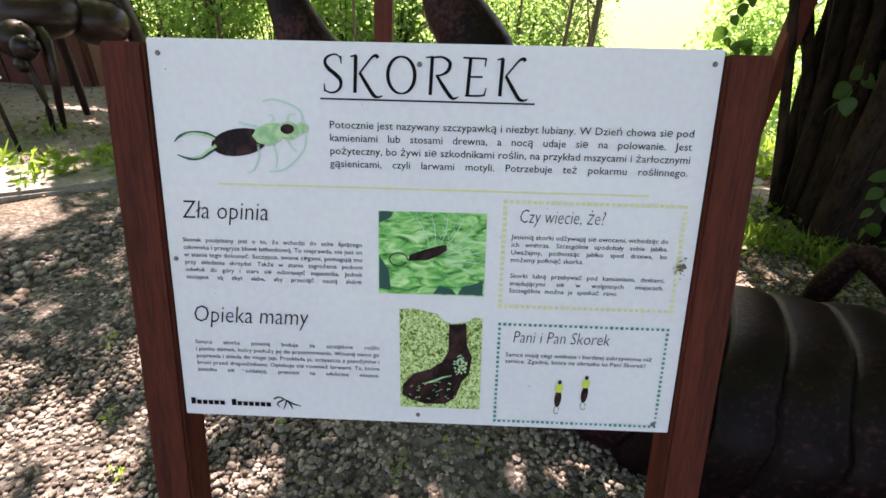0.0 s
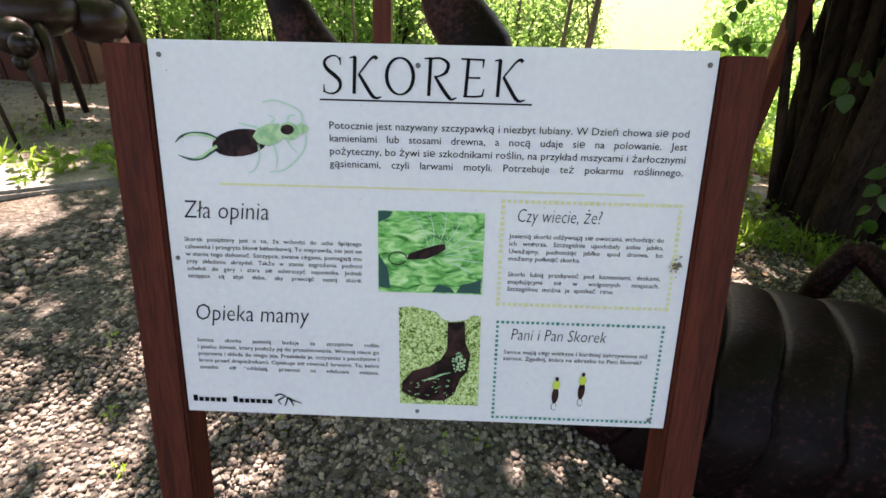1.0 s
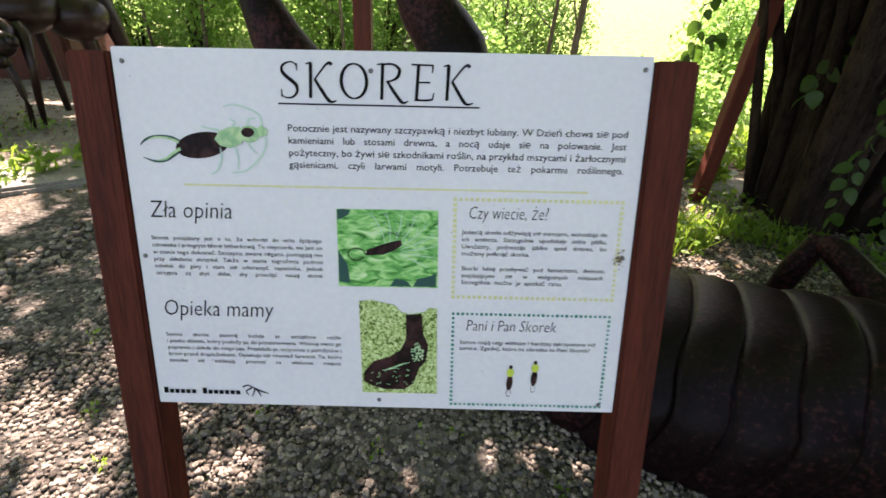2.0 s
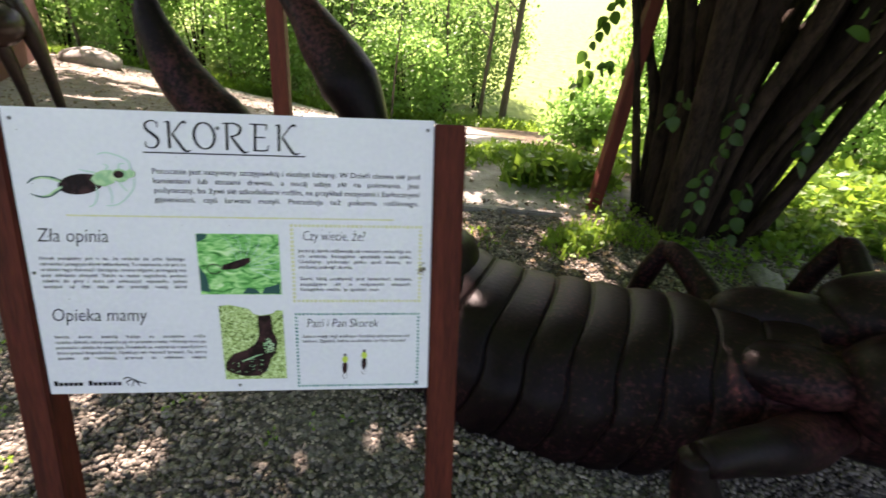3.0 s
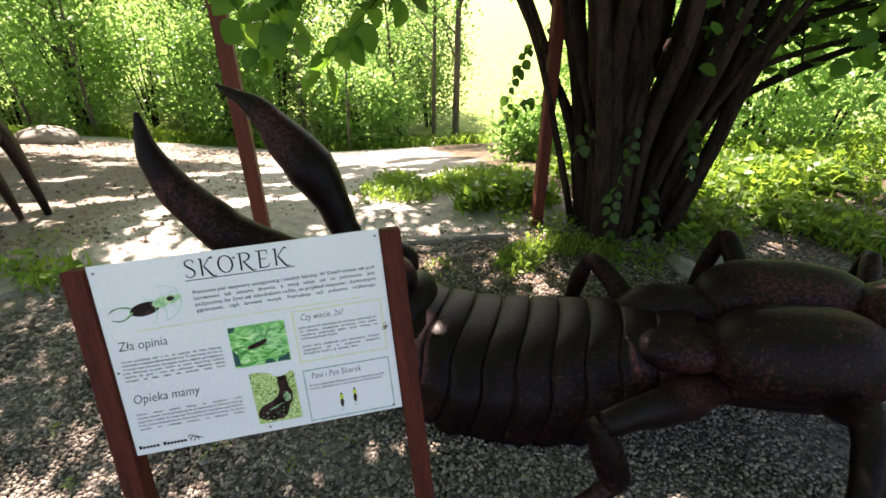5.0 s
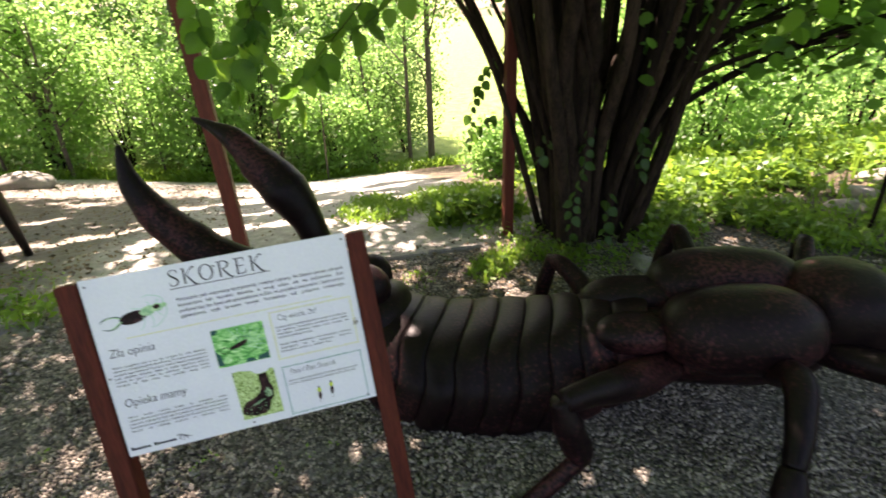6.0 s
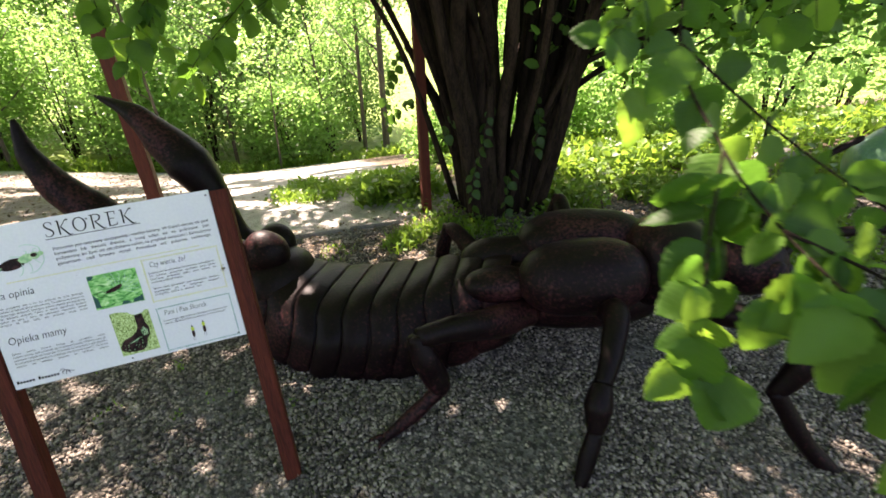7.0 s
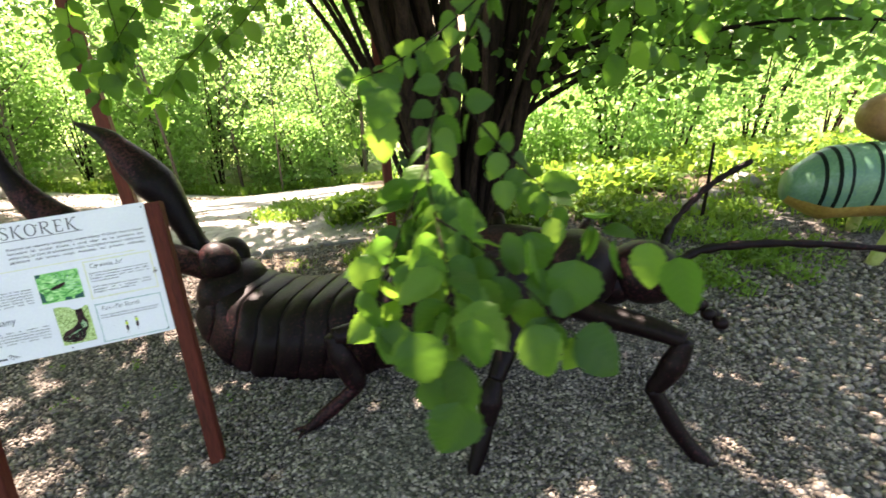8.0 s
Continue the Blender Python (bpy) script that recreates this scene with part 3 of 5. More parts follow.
# ---- bushes and trees behind ----
def make_bush(x, y, w, h, count, size, seed, label="dense green leafy bush in sunlight", mat=None):
    gen = np.random.default_rng(seed)
    z = H(x, y)
    bush = tagged(new("bush"), label, "bush", "bushes behind the path")
    bush.location = (x, y, z)
    stems = bmesh.new()
    for k in range(7):
        az = gen.random() * 2 * pi
        t = Vector((cos(az) * w * 0.5, sin(az) * w * 0.5, h * 0.8))
        limb(stems, [(cos(az) * 0.1, sin(az) * 0.1, -0.1), t * 0.45 + Vector((0, 0, 0.1)), t], [0.03, 0.022, 0.01], 6, 3)
    part("stem", stems, M_BARK, bush, smooth=True)
    c = leaf_cloud(count, (0, 0, h * 0.52), (w, w * 0.7, h * 0.5), size, 0.35, 0.45, gen)
    leaves = new("crown", scatter("crown", c, mat or M_LEAF_FAR, SMALL_LEAF))
    leaves.parent = bush
    return bush


for k in range(21):
    bx = -17 + k * 1.25
    if 3.0 < bx < 8.0:
        continue
    make_bush(bx, 15.0 + 1.3 * sin(k * 2.1), 1.5, 3.6 + 1.0 * sin(k * 1.7), 6200, 0.095 + 0.025 * (k % 3), 100 + k, mat=M_LEAF_DEEP if k % 3 == 1 else None)
for k in range(16):
    bx = -21 + k * 2.3
    if 2.6 < bx < 11.0:
        continue
    make_bush(bx, 19.5 + 1.5 * sin(k * 1.3), 2.4, 7.5 + 1.2 * sin(k * 2.7), 7500, 0.19, 140 + k, "tall leafy tree behind the bushes", M_LEAF_DEEP if k % 2 else None)
for k, (bx, by, w, h) in enumerate([(4.6, 5.4, 0.9, 1.5), (6.0, 4.9, 1.1, 1.9), (7.8, 5.4, 1.2, 2.5), (9.8, 5.6, 1.4, 2.8), (7.2, 8.2, 1.6, 3.4), (10.5, 9.0, 1.8, 4.2), (3.3, 6.6, 0.6, 0.9), (13.0, 3.4, 1.6, 3.4), (13.8, 7.0, 1.9, 4.6), (12.0, 12.0, 2.4, 6.0), (16.0, 10.0, 2.4, 6.5), (15.5, 0.0, 2.0, 4.6)]):
    make_bush(bx, by, w, h, 3800, 0.10 if by < 8 else 0.15, 200 + k)
# unseen ring of hedge trees, added to hold back low sky light
for k in range(15):
    a = radians(150 + k * 17)
    make_bush(1 + 15 * cos(a), -1 + 13 * sin(a), 2.4, 2.6 + 0.8 * sin(k * 3.1), 2200, 0.24, 260 + k, "leafy green hedge tree out of view, added to block low sky light")


M_BARK_GREY = surface("grey_brown_bark", (0.05, 0.042, 0.032), (0.16, 0.13, 0.10), 0.9, 5, 8, 0.8, 30, stretch=(4, 4, 0.6))


def make_thin_tree(x, y, h, r, lean, seed, count=2600):
    gen = np.random.default_rng(seed)
    tree = tagged(new("tree"), "slim young tree with a bare grey-brown trunk", "tree", "slim trees")
    tree.location = (x, y, H(x, y))
    bm = bmesh.new()
    limb(bm, [(0, 0, -0.2), (lean * 0.2, 0, h * 0.3), (lean * 0.55, 0.05, h * 0.65), (lean, 0, h)], [r * 1.2, r, r * 0.75, r * 0.35], 9, 4)
    for k in range(6):
        z = h * (0.35 + 0.1 * k)
        az = gen.random() * 2 * pi
        e = Vector((cos(az), sin(az), 0.7)) * (0.9 + 0.5 * gen.random())
        limb(bm, [(lean * z / h, 0, z), Vector((lean * z / h, 0, z)) + e * 0.5, Vector((lean * z / h, 0, z + 0.15)) + e], [r * 0.4, r * 0.3, r * 0.15], 6, 3)
    part("trunk", bm, M_BARK_GREY, tree, smooth=True)
    c = leaf_cloud(count, (lean, 0, h * 0.8), (1.7, 1.5, h * 0.3), 0.13, 0.2, 0.5, gen)
    o = new("crown", scatter("crown", c, M_LEAF_FAR, SMALL_LEAF))
    o.parent = tree
    return tree


for k, (x, y, h, r, lean) in enumerate([(3.45, 13.6, 7, 0.10, 0.15), (2.8, 13.9, 7, 0.06, 0.2), (-7.1, 14.0, 5.5, 0.12, 0.3), (-3.6, 15, 7, 0.10, 0.2), (-10.5, 13.5, 7, 0.14, -0.2)]):
    made = make_thin_tree(x, y, h, r, lean, 300 + k)
    path_tree = made if k == 2 else None if k < 2 else path_tree


# slim saplings in front of the hedge, and the leaves added over the path
for k in range(8):
    x = -9.5 + k * 1.64 + 0.3 * sin(k * 5.1)
    if 3.2 < x < 6:
        continue
    make_thin_tree(x, 13.3 + 0.7 * sin(k * 2.9), 4.5 + 1.2 * sin(k * 1.9), 0.028 + 0.012 * (k % 3), 0.35 * sin(k * 4.3), 330 + k, 500)


# unseen leaf layer above the view, added to dapple the path with shade
def path_shade_leaves():
    gen = np.random.default_rng(19)
    n = 70000
    p = np.stack([gen.uniform(-8.5, 1.2, n), gen.uniform(6.8, 13.0, n), gen.uniform(4.7, 6.2, n)], 1)
    def kept(q):
        gx, gy = q[0] + 0.190 * q[2], q[1] - 0.729 * q[2]
        return noise.noise((gx * 1.1, gy * 1.1, 8.0)) + 0.5 * noise.noise((gx * 3.1, gy * 3.1, 2.0)) + 0.5 * noise.noise((gx * 7.3, gy * 7.3, 4.0)) < 0.24 * S(-gx, 1.9, 3.4)
    p = p[np.array([kept(q) for q in p])]
    return frames_for(gen.normal(size=p.shape) * 0.45 + np.array([0, 0, 0.7]), gen.random(len(p)) * 2 * pi, 0.12 + 0.08 * gen.random(len(p)), p)


shade_leaves = new("shade_leaves", scatter("shade_leaves", path_shade_leaves(), M_LEAF_FAR, SMALL_LEAF))
shade_leaves.parent = path_tree
shade_leaves.matrix_parent_inverse = Matrix.Translation(-path_tree.location)


# ---- print on the board ----
def ribbon(bm, pts, widths, y, steps=6):
    """A flat stroke of changing width, drawn in the board's plane."""
    p3 = [(x, 0, z) for x, z in pts]
    if len(pts) > 2:
        p, w = curve_points(p3, widths, steps)
    else:
        p, w = [Vector(q) for q in p3], list(widths)
    rows = []
    for i, q in enumerate(p):
        d = (p[min(i + 1, len(p) - 1)] - p[max(i - 1, 0)]).normalized()
        side = Vector((-d.z, 0, d.x)) * w[i] / 2
        rows.append((bm.verts.new((q.x + side.x, y, q.z + side.z)), bm.verts.new((q.x - side.x, y, q.z - side.z))))
    for (a, b), (c, d) in zip(rows, rows[1:]):
        bm.faces.new((a, b, d, c))


def flat_shape(bm, pts, y):
    bm.faces.new([bm.verts.new((x, y, z)) for x, z in pts])


def oval(cx, cz, rx, rz, turn=0.0, n=20):
    c, s = cos(radians(turn)), sin(radians(turn))
    return [(cx + rx * cos(2 * pi * k / n) * c - rz * sin(2 * pi * k / n) * s, cz + rx * cos(2 * pi * k / n) * s + rz * sin(2 * pi * k / n) * c) for k in range(n)]


INK_Y = -0.0012


def text_line(words, x0, x1, z, size, material, shear=0.0, thin=0.0, name="text_line"):
    """One printed line from x0 to x1: the gaps between words widen to fill it."""
    cu = bpy.data.curves.new("type", "FONT")
    cu.body, cu.size, cu.shear, cu.offset, cu.resolution_u = words, size, shear, thin, 2
    ob = new("type", cu)
    def width():
        bpy.context.view_layer.update()
        return ob.dimensions.x
    w = width()
    want = x1 - x0
    if want / w > 1.12 and " " in words:
        cu.space_word = 2.0
        w2 = width()
        cu.space_word = min(10, 1.0 + (want / 1.04 - w) / max(1e-6, w2 - w))
        w = width()
    me = bpy.data.meshes.new_from_object(ob.evaluated_get(bpy.context.evaluated_depsgraph_get()))
    bpy.data.objects.remove(ob)
    bpy.data.curves.remove(cu)
    me.materials.clear()
    me.materials.append(material)
    line = new(name, me)
    line.parent = board
    line.matrix_local = Matrix.Translation((x0, INK_Y, z)) @ Matrix(((want / w, 0, 0, 0), (0, 0, -1, 0), (0, 1, 0, 0), (0, 0, 0, 1)))
    return line


def print_title():
    cap = 0.0535
    K = [([(0.15, 0.98), (0.11, 0.01)], [0.09, 0.085]), ([(0.0, 0.95), (0.17, 0.99)], [0.03, 0.05]),
         ([(0.76, 0.93), (0.70, 0.99), (0.58, 0.93), (0.42, 0.74), (0.25, 0.53)], [0.09, 0.075, 0.05, 0.045, 0.04]),
         ([(0.25, 0.54), (0.45, 0.22), (0.62, -0.03), (0.74, -0.09), (0.88, -0.05)], [0.07, 0.09, 0.09, 0.06, 0.025])]
    letters = {
        "S": [([(0.49, 0.89), (0.40, 0.985), (0.25, 0.99), (0.09, 0.90), (0.06, 0.76), (0.16, 0.62), (0.34, 0.48), (0.47, 0.34), (0.47, 0.16), (0.34, 0.03), (0.18, 0.005), (0.03, 0.06)],
               [0.03, 0.035, 0.04, 0.06, 0.08, 0.095, 0.1, 0.09, 0.07, 0.05, 0.04, 0.035]), ([(0.49, 0.96), (0.50, 0.76)], [0.05, 0.025]), ([(0.03, 0.03), (0.02, 0.24)], [0.05, 0.025])],
        "K": K,
        "O": [([(0.41 + 0.37 * sin(2 * pi * k / 16), 0.5 + 0.48 * cos(2 * pi * k / 16)) for k in range(17)], [0.04 + 0.05 * abs(sin(2 * pi * k / 16)) for k in range(17)])],
        "R": [([(0.14, 0.98), (0.10, 0.0)], [0.085, 0.085]), ([(-0.03, 0.97), (0.16, 0.99)], [0.03, 0.05]),
              ([(0.14, 0.97), (0.42, 0.985), (0.62, 0.85), (0.58, 0.65), (0.42, 0.54), (0.24, 0.50)], [0.045, 0.05, 0.085, 0.085, 0.05, 0.035]),
              ([(0.26, 0.53), (0.45, 0.24), (0.65, -0.02), (0.75, -0.08), (0.88, -0.03)], [0.06, 0.09, 0.09, 0.06, 0.025])],
        "E": [([(0.18, 0.97), (0.12, 0.01)], [0.085, 0.085]), ([(-0.02, 0.985), (0.60, 0.97)], [0.045, 0.045]), ([(0.60, 0.99), (0.58, 0.76)], [0.05, 0.025]),
              ([(0.15, 0.5), (0.52, 0.5)], [0.04, 0.045]), ([(0.06, 0.01), (0.40, 0.005), (0.58, 0.03)], [0.05, 0.05, 0.045]), ([(0.58, 0.01), (0.63, 0.22)], [0.05, 0.025])]}
    for ch, start in zip("SKOREK", (65, 220, 422, 650, 855, 1040)):
        bm = bmesh.new()
        x0 = -0.1584 + (start - 65) * 0.000261
        for pts, w in letters[ch]:
            ribbon(bm, [(x0 + a * cap, 0.5455 + b * cap) for a, b in pts], [v * cap * 1.12 for v in w], INK_Y)
        part("title_letter", bm, M_INK, board)
    bm = bmesh.new()
    ribbon(bm, [(-0.164, 0.5368), (0.154, 0.5361)], [0.0024, 0.0024], INK_Y)
    part("underline", bm, M_INK, board)


print_title()
PRINT = [
    (-0.152, 0.390, 0.4945, 0.0192, 0.0158, ["Potocznie jest nazywany szczypawką i niezbyt lubiany. W Dzień chowa się pod", "kamieniami lub stosami drewna, a nocą udaje się na polowanie. Jest",
     "pożyteczny, bo żywi się szkodnikami roślin, na przykład mszycami i żarłocznymi", "gąsienicami, czyli larwami motyli. Potrzebuje też pokarmu roślinnego."]),
    (-0.3945, -0.105, 0.3118, 0.0124, 0.0102, ["Skorek posądzany jest o to, że wchodzi do ucha śpiącego", "człowieka i przegryza błonę bębenkową. To nieprawda, nie jest on", "w stanie tego dokonać. Szczypce, zwane cęgami, pomagają mu",
     "przy składaniu skrzydeł. Także w stanie zagrożenia podnosi", "odwłok do góry i stara się odstraszyć napastnika. Jednak", "szczypce są zbyt słabe, aby przeciąć naszą skórę."]),
    (-0.391, -0.0785, 0.1353, 0.0127, 0.0102, ["Samica skorka jesienią buduje ze szczątków roślin", "i piasku domek, który posłuży jej do przezimowania. Wiosną nieco go", "poprawia i składa do niego jaja. Przekłada je, oczyszcza z pasożytów i",
     "broni przed drapieżnikami. Opiekuje się również larwami. Te, które", "zanadto się oddalają, przenosi na właściwe miejsce."]),
    (0.132, 0.376, 0.3325, 0.0124, 0.0106, ["Jesienią skorki odżywiają się owocami, wchodząc do", "ich wnętrza. Szczególnie upodobały sobie jabłka.", "Uważajmy, podnosząc jabłko spod drzewa, bo"]),
    (0.132, 0.2466, 0.2955, 0.0124, 0.0106, ["możemy połknąć skorka."]),
    (0.1326, 0.3774, 0.2692, 0.0127, 0.0106, ["Skorki lubią przebywać pod kamieniami, deskami,", "znajdującymi się w wolgotnych miejscach."]),
    (0.1326, 0.3058, 0.2444, 0.0127, 0.0106, ["Szczególnie można je spotkać rano."]),
    (0.1332, 0.3744, 0.1325, 0.0116, 0.0104, ["Samce mają cęgi większe i bardziej zakrzywione niż"]),
    (0.1332, 0.3655, 0.1208, 0.0116, 0.0104, ["samice. Zgadnij, która na obrazku to Pani Skorek?"]),
]
for x0, x1, z, step, size, lines in PRINT:
    for i, words in enumerate(lines):
        text_line(words, x0, x1, z - i * step, size, M_INK)
for words, x0, x1, z, size in (("Zła opinia", -0.392, -0.2546, 0.3500, 0.042), ("Opieka mamy", -0.391, -0.1987, 0.1748, 0.043), ("Czy wiecie, że?", 0.141, 0.2726, 0.3588, 0.031), ("Pani i Pan Skorek", 0.143, 0.3008, 0.1580, 0.030)):
    text_line(words, x0, x1, z, size, M_GREY_INK, 0.16, -0.0004, "heading")


def border(x0, x1, z0, z1, step, size, material, name):
    bm = bmesh.new()
    nx, nz = round((x1 - x0) / step), round((z1 - z0) / step)
    spots = [(x0 + (x1 - x0) * i / nx, z) for i in range(nx + 1) for z in (z0, z1)] + [(x, z0 + (z1 - z0) * i / nz) for i in range(1, nz) for x in (x0, x1)]
    for x, z in spots:
        h = size / 2 * random.uniform(0.8, 1.15)
        flat_shape(bm, [(x - h, z - h), (x + h, z - h), (x + h, z + h), (x - h, z + h)], INK_Y)
    part(name, bm, material, board)


border(0.1195, 0.3955, 0.2208, 0.391, 0.0092, 0.0056, M_YELLOW_INK, "dashed_border")
border(0.121, 0.3945, 0.0118, 0.1895, 0.0083, 0.0046, M_TEAL_INK, "dotted_border")
bm = bmesh.new()
for i in range(44):
    x = -0.3274 + i * 0.0151
    ribbon(bm, [(x, 0.4062), (x + 0.0145, 0.4060)], [random.uniform(0.002, 0.0036), random.uniform(0.002, 0.0036)], INK_Y)
part("rule", bm, M_YELLOW_INK, board)


def photo_material(name, stops, scale, stretch, distort=1.5):
    m, n, l, b = nodes_of(name)
    co, mp, t = n.new("ShaderNodeTexCoord"), n.new("ShaderNodeMapping"), n.new("ShaderNodeTexNoise")
    mp.inputs["Scale"].default_value = stretch
    mp.inputs["Rotation"].default_value = (0, radians(28), 0)
    t.inputs["Scale"].default_value, t.inputs["Detail"].default_value, t.inputs["Distortion"].default_value = scale, 6, distort
    l.new(co.outputs["Object"], mp.inputs[0])
    l.new(mp.outputs[0], t.inputs[0])
    r = ramp(n, stops)
    l.new(t.outputs[0], r.inputs[0])
    l.new(r.outputs[0], b.inputs["Base Color"])
    b.inputs["Roughness"].default_value = 0.45
    b.inputs["Specular IOR Level"].default_value = 0.12
    return m


M_LEAF_PHOTO = photo_material("leaf_photo_print", [(0.28, (0.008, 0.05, 0.012)), (0.38, (0.04, 0.27, 0.06)), (0.48, (0.14, 0.52, 0.14)), (0.60, (0.36, 0.72, 0.28)), (0.72, (0.66, 0.86, 0.52))], 30, (1.0, 1, 2.6), 1.2)
M_NEST_PHOTO = photo_material("nest_photo_print", [(0.38, (0.05, 0.10, 0.015)), (0.48, (0.36, 0.52, 0.16)), (0.62, (0.66, 0.80, 0.42))], 150, (1, 1, 1))
M_PRINT_DARK = photo_material("dark_brown_print", [(0.4, (0.012, 0.006, 0.006)), (0.65, (0.06, 0.025, 0.025))], 30, (1, 1, 1))
M_PRINT_GREEN = photo_material("pale_green_print", [(0.4, (0.25, 0.52, 0.28)), (0.65, (0.52, 0.72, 0.42))], 40, (1, 1, 1))
M_PRINT_LIME = plain("lime_print", (0.55, 0.68, 0.10), 0.4)
M_PRINT_PALE = plain("faded_green_print", (0.50, 0.70, 0.60), 0.4)
M_PRINT_EDGE = plain("teal_black_print", (0.03, 0.10, 0.09), 0.4)


def print_pictures():
    # leaf photograph with an earwig on it
    bm = bmesh.new()
    flat_shape(bm, [(-0.078, 0.3711), (-0.0778, 0.236), (0.0925, 0.236), (0.0918, 0.3716)], INK_Y)
    photo = part("leaf_photo", bm, M_LEAF_PHOTO, board, "green leaf photograph")
    for pts in ([(-0.077, 0.370), (-0.077, 0.352), (-0.060, 0.360), (-0.054, 0.370)], [(-0.077, 0.300), (-0.077, 0.245), (-0.058, 0.242), (-0.062, 0.275)], [(0.010, 0.238), (0.02, 0.252), (0.04, 0.247), (0.048, 0.238)], [(0.05, 0.238), (0.058, 0.252), (0.075, 0.256), (0.09, 0.262), (0.09, 0.238)]):
        bm = bmesh.new()
        flat_shape(bm, pts, INK_Y - 0.0006)
        part("leaf_shadow", bm, M_PRINT_EDGE, photo)
    bm = bmesh.new()
    for k in range(9):
        a = radians(-38 + 19 * k)
        x, z = 0.012 + 0.018 * cos(a), 0.300 + 0.010 * sin(a)
        dx, dz = 0.062 * cos(a), 0.052 * sin(a) + 0.010
        x1, z1 = max(-0.074, min(0.089, x + dx)), max(0.240, min(0.368, z + dz))
        ribbon(bm, [(x, z), ((x + x1) / 2 + 0.004, (z + z1) / 2), (x1, z1)], [0.0006, 0.0013, 0.0007], INK_Y - 0.0007)
        for q in (0.35, 0.6, 0.85):
            px, pz = x + (x1 - x) * q, z + (z1 - z) * q
            ribbon(bm, [(px, pz), (max(-0.074, min(0.089, px + 0.012 * cos(a + 0.7))), max(0.240, min(0.368, pz + 0.012 * sin(a + 0.7))))], [0.0008, 0.0003], INK_Y - 0.0007)
    part("leaf_veins", bm, M_PRINT_PALE, photo)
    bm = bmesh.new()
    flat_shape(bm, [(-0.031, 0.292), (-0.028, 0.302), (-0.005, 0.311), (0.018, 0.318), (0.030, 0.320), (0.031, 0.311), (0.018, 0.302), (0.0, 0.294)], INK_Y - 0.0012)
    ribbon(bm, oval(-0.046, 0.294, 0.0145, 0.0105, 0, 14), [0.0018] * 14, INK_Y - 0.0012, 3)
    ribbon(bm, [(0.030, 0.322), (0.020, 0.330), (0.005, 0.334)], [0.001, 0.0008, 0.0006], INK_Y - 0.0012)
    part("photographed_insect", bm, M_PRINT_DARK, photo)
    # nest photograph
    bm = bmesh.new()
    flat_shape(bm, [(-0.0442, 0.209), (-0.0414, 0.0314), (0.0944, 0.0321), (0.0925, 0.198), (0.078, 0.199), (0.07, 0.191), (0.045, 0.187), (0.03, 0.190), (0.018, 0.203), (0.0, 0.207), (-0.022, 0.212)], INK_Y)
    nest = part("nest_photo", bm, M_NEST_PHOTO, board, "speckled green nest photograph")
    bm = bmesh.new()
    flat_shape(bm, [(0.038, 0.186), (0.066, 0.188), (0.069, 0.150), (0.078, 0.128), (0.074, 0.098), (0.062, 0.082), (0.052, 0.052), (0.035, 0.040), (0.0, 0.039), (-0.025, 0.047), (-0.039, 0.056), (-0.037, 0.075), (-0.020, 0.095), (0.008, 0.104), (0.028, 0.118), (0.038, 0.138)], INK_Y - 0.0006)
    part("burrow", bm, M_PRINT_DARK, nest)
    bm = bmesh.new()
    gen0 = random.Random(12)
    for k in range(60):
        a, q = gen0.uniform(0, 2 * pi), gen0.random() ** 0.5
        flat_shape(bm, oval(0.059 + 0.011 * q * cos(a), 0.113 + 0.019 * q * sin(a), gen0.uniform(0.001, 0.003), gen0.uniform(0.001, 0.002), gen0.uniform(0, 180), 7), INK_Y - 0.0012 - 0.00002 * k)
    gen = random.Random(4)
    for k in range(26):
        x, z, a = gen.uniform(-0.028, 0.05), gen.uniform(0.046, 0.085), gen.uniform(0, pi)
        ribbon(bm, [(x, z), (x + 0.006 * cos(a), z + 0.004 * sin(a))], [0.0014, 0.0006], INK_Y - 0.0012)
    ribbon(bm, [(0.0, 0.078), (0.015, 0.083), (0.03, 0.09), (0.045, 0.094)], [0.002, 0.004, 0.003, 0.001], INK_Y - 0.0012)
    part("larvae", bm, M_PRINT_GREEN, nest)
    # drawn earwig
    bm = bmesh.new()
    flat_shape(bm, oval(-0.291, 0.470, 0.044, 0.0205, 9), INK_Y)
    flat_shape(bm, oval(-0.2155, 0.4915, 0.0105, 0.0075, 5), INK_Y - 0.001)
    part("drawn_abdomen", bm, M_PRINT_DARK, board)
    bm = bmesh.new()
    for k in range(7):
        x = -0.318 + k * 0.0105
        h = 0.0165 * (1 - ((x + 0.288) / 0.043) ** 2) ** 0.5
        ribbon(bm, [(x, 0.4660 + k * 0.0012 - h * 0.8), (x + 0.002, 0.4665 + k * 0.0012), (x + 0.001, 0.467 + k * 0.0012 + h * 0.8)], [0.0005, 0.001, 0.0005], INK_Y - 0.0004)
    part("drawn_bands", bm, M_GREY_INK, board)
    bm = bmesh.new()
    flat_shape(bm, [(-0.270, 0.480), (-0.262, 0.492), (-0.246, 0.499), (-0.228, 0.500), (-0.224, 0.487), (-0.226, 0.474), (-0.245, 0.466), (-0.262, 0.470)], INK_Y - 0.0006)
    flat_shape(bm, oval(-0.2135, 0.489, 0.0165, 0.0135, 0), INK_Y - 0.0003)
    part("drawn_wing", bm, M_PRINT_GREEN, board)
    bm = bmesh.new()
    flat_shape(bm, [(-0.202, 0.497), (-0.194, 0.503), (-0.183, 0.496), (-0.186, 0.487), (-0.198, 0.484)], INK_Y - 0.0006)
    part("drawn_head", bm, M_PRINT_GREEN, board)
    bm = bmesh.new()
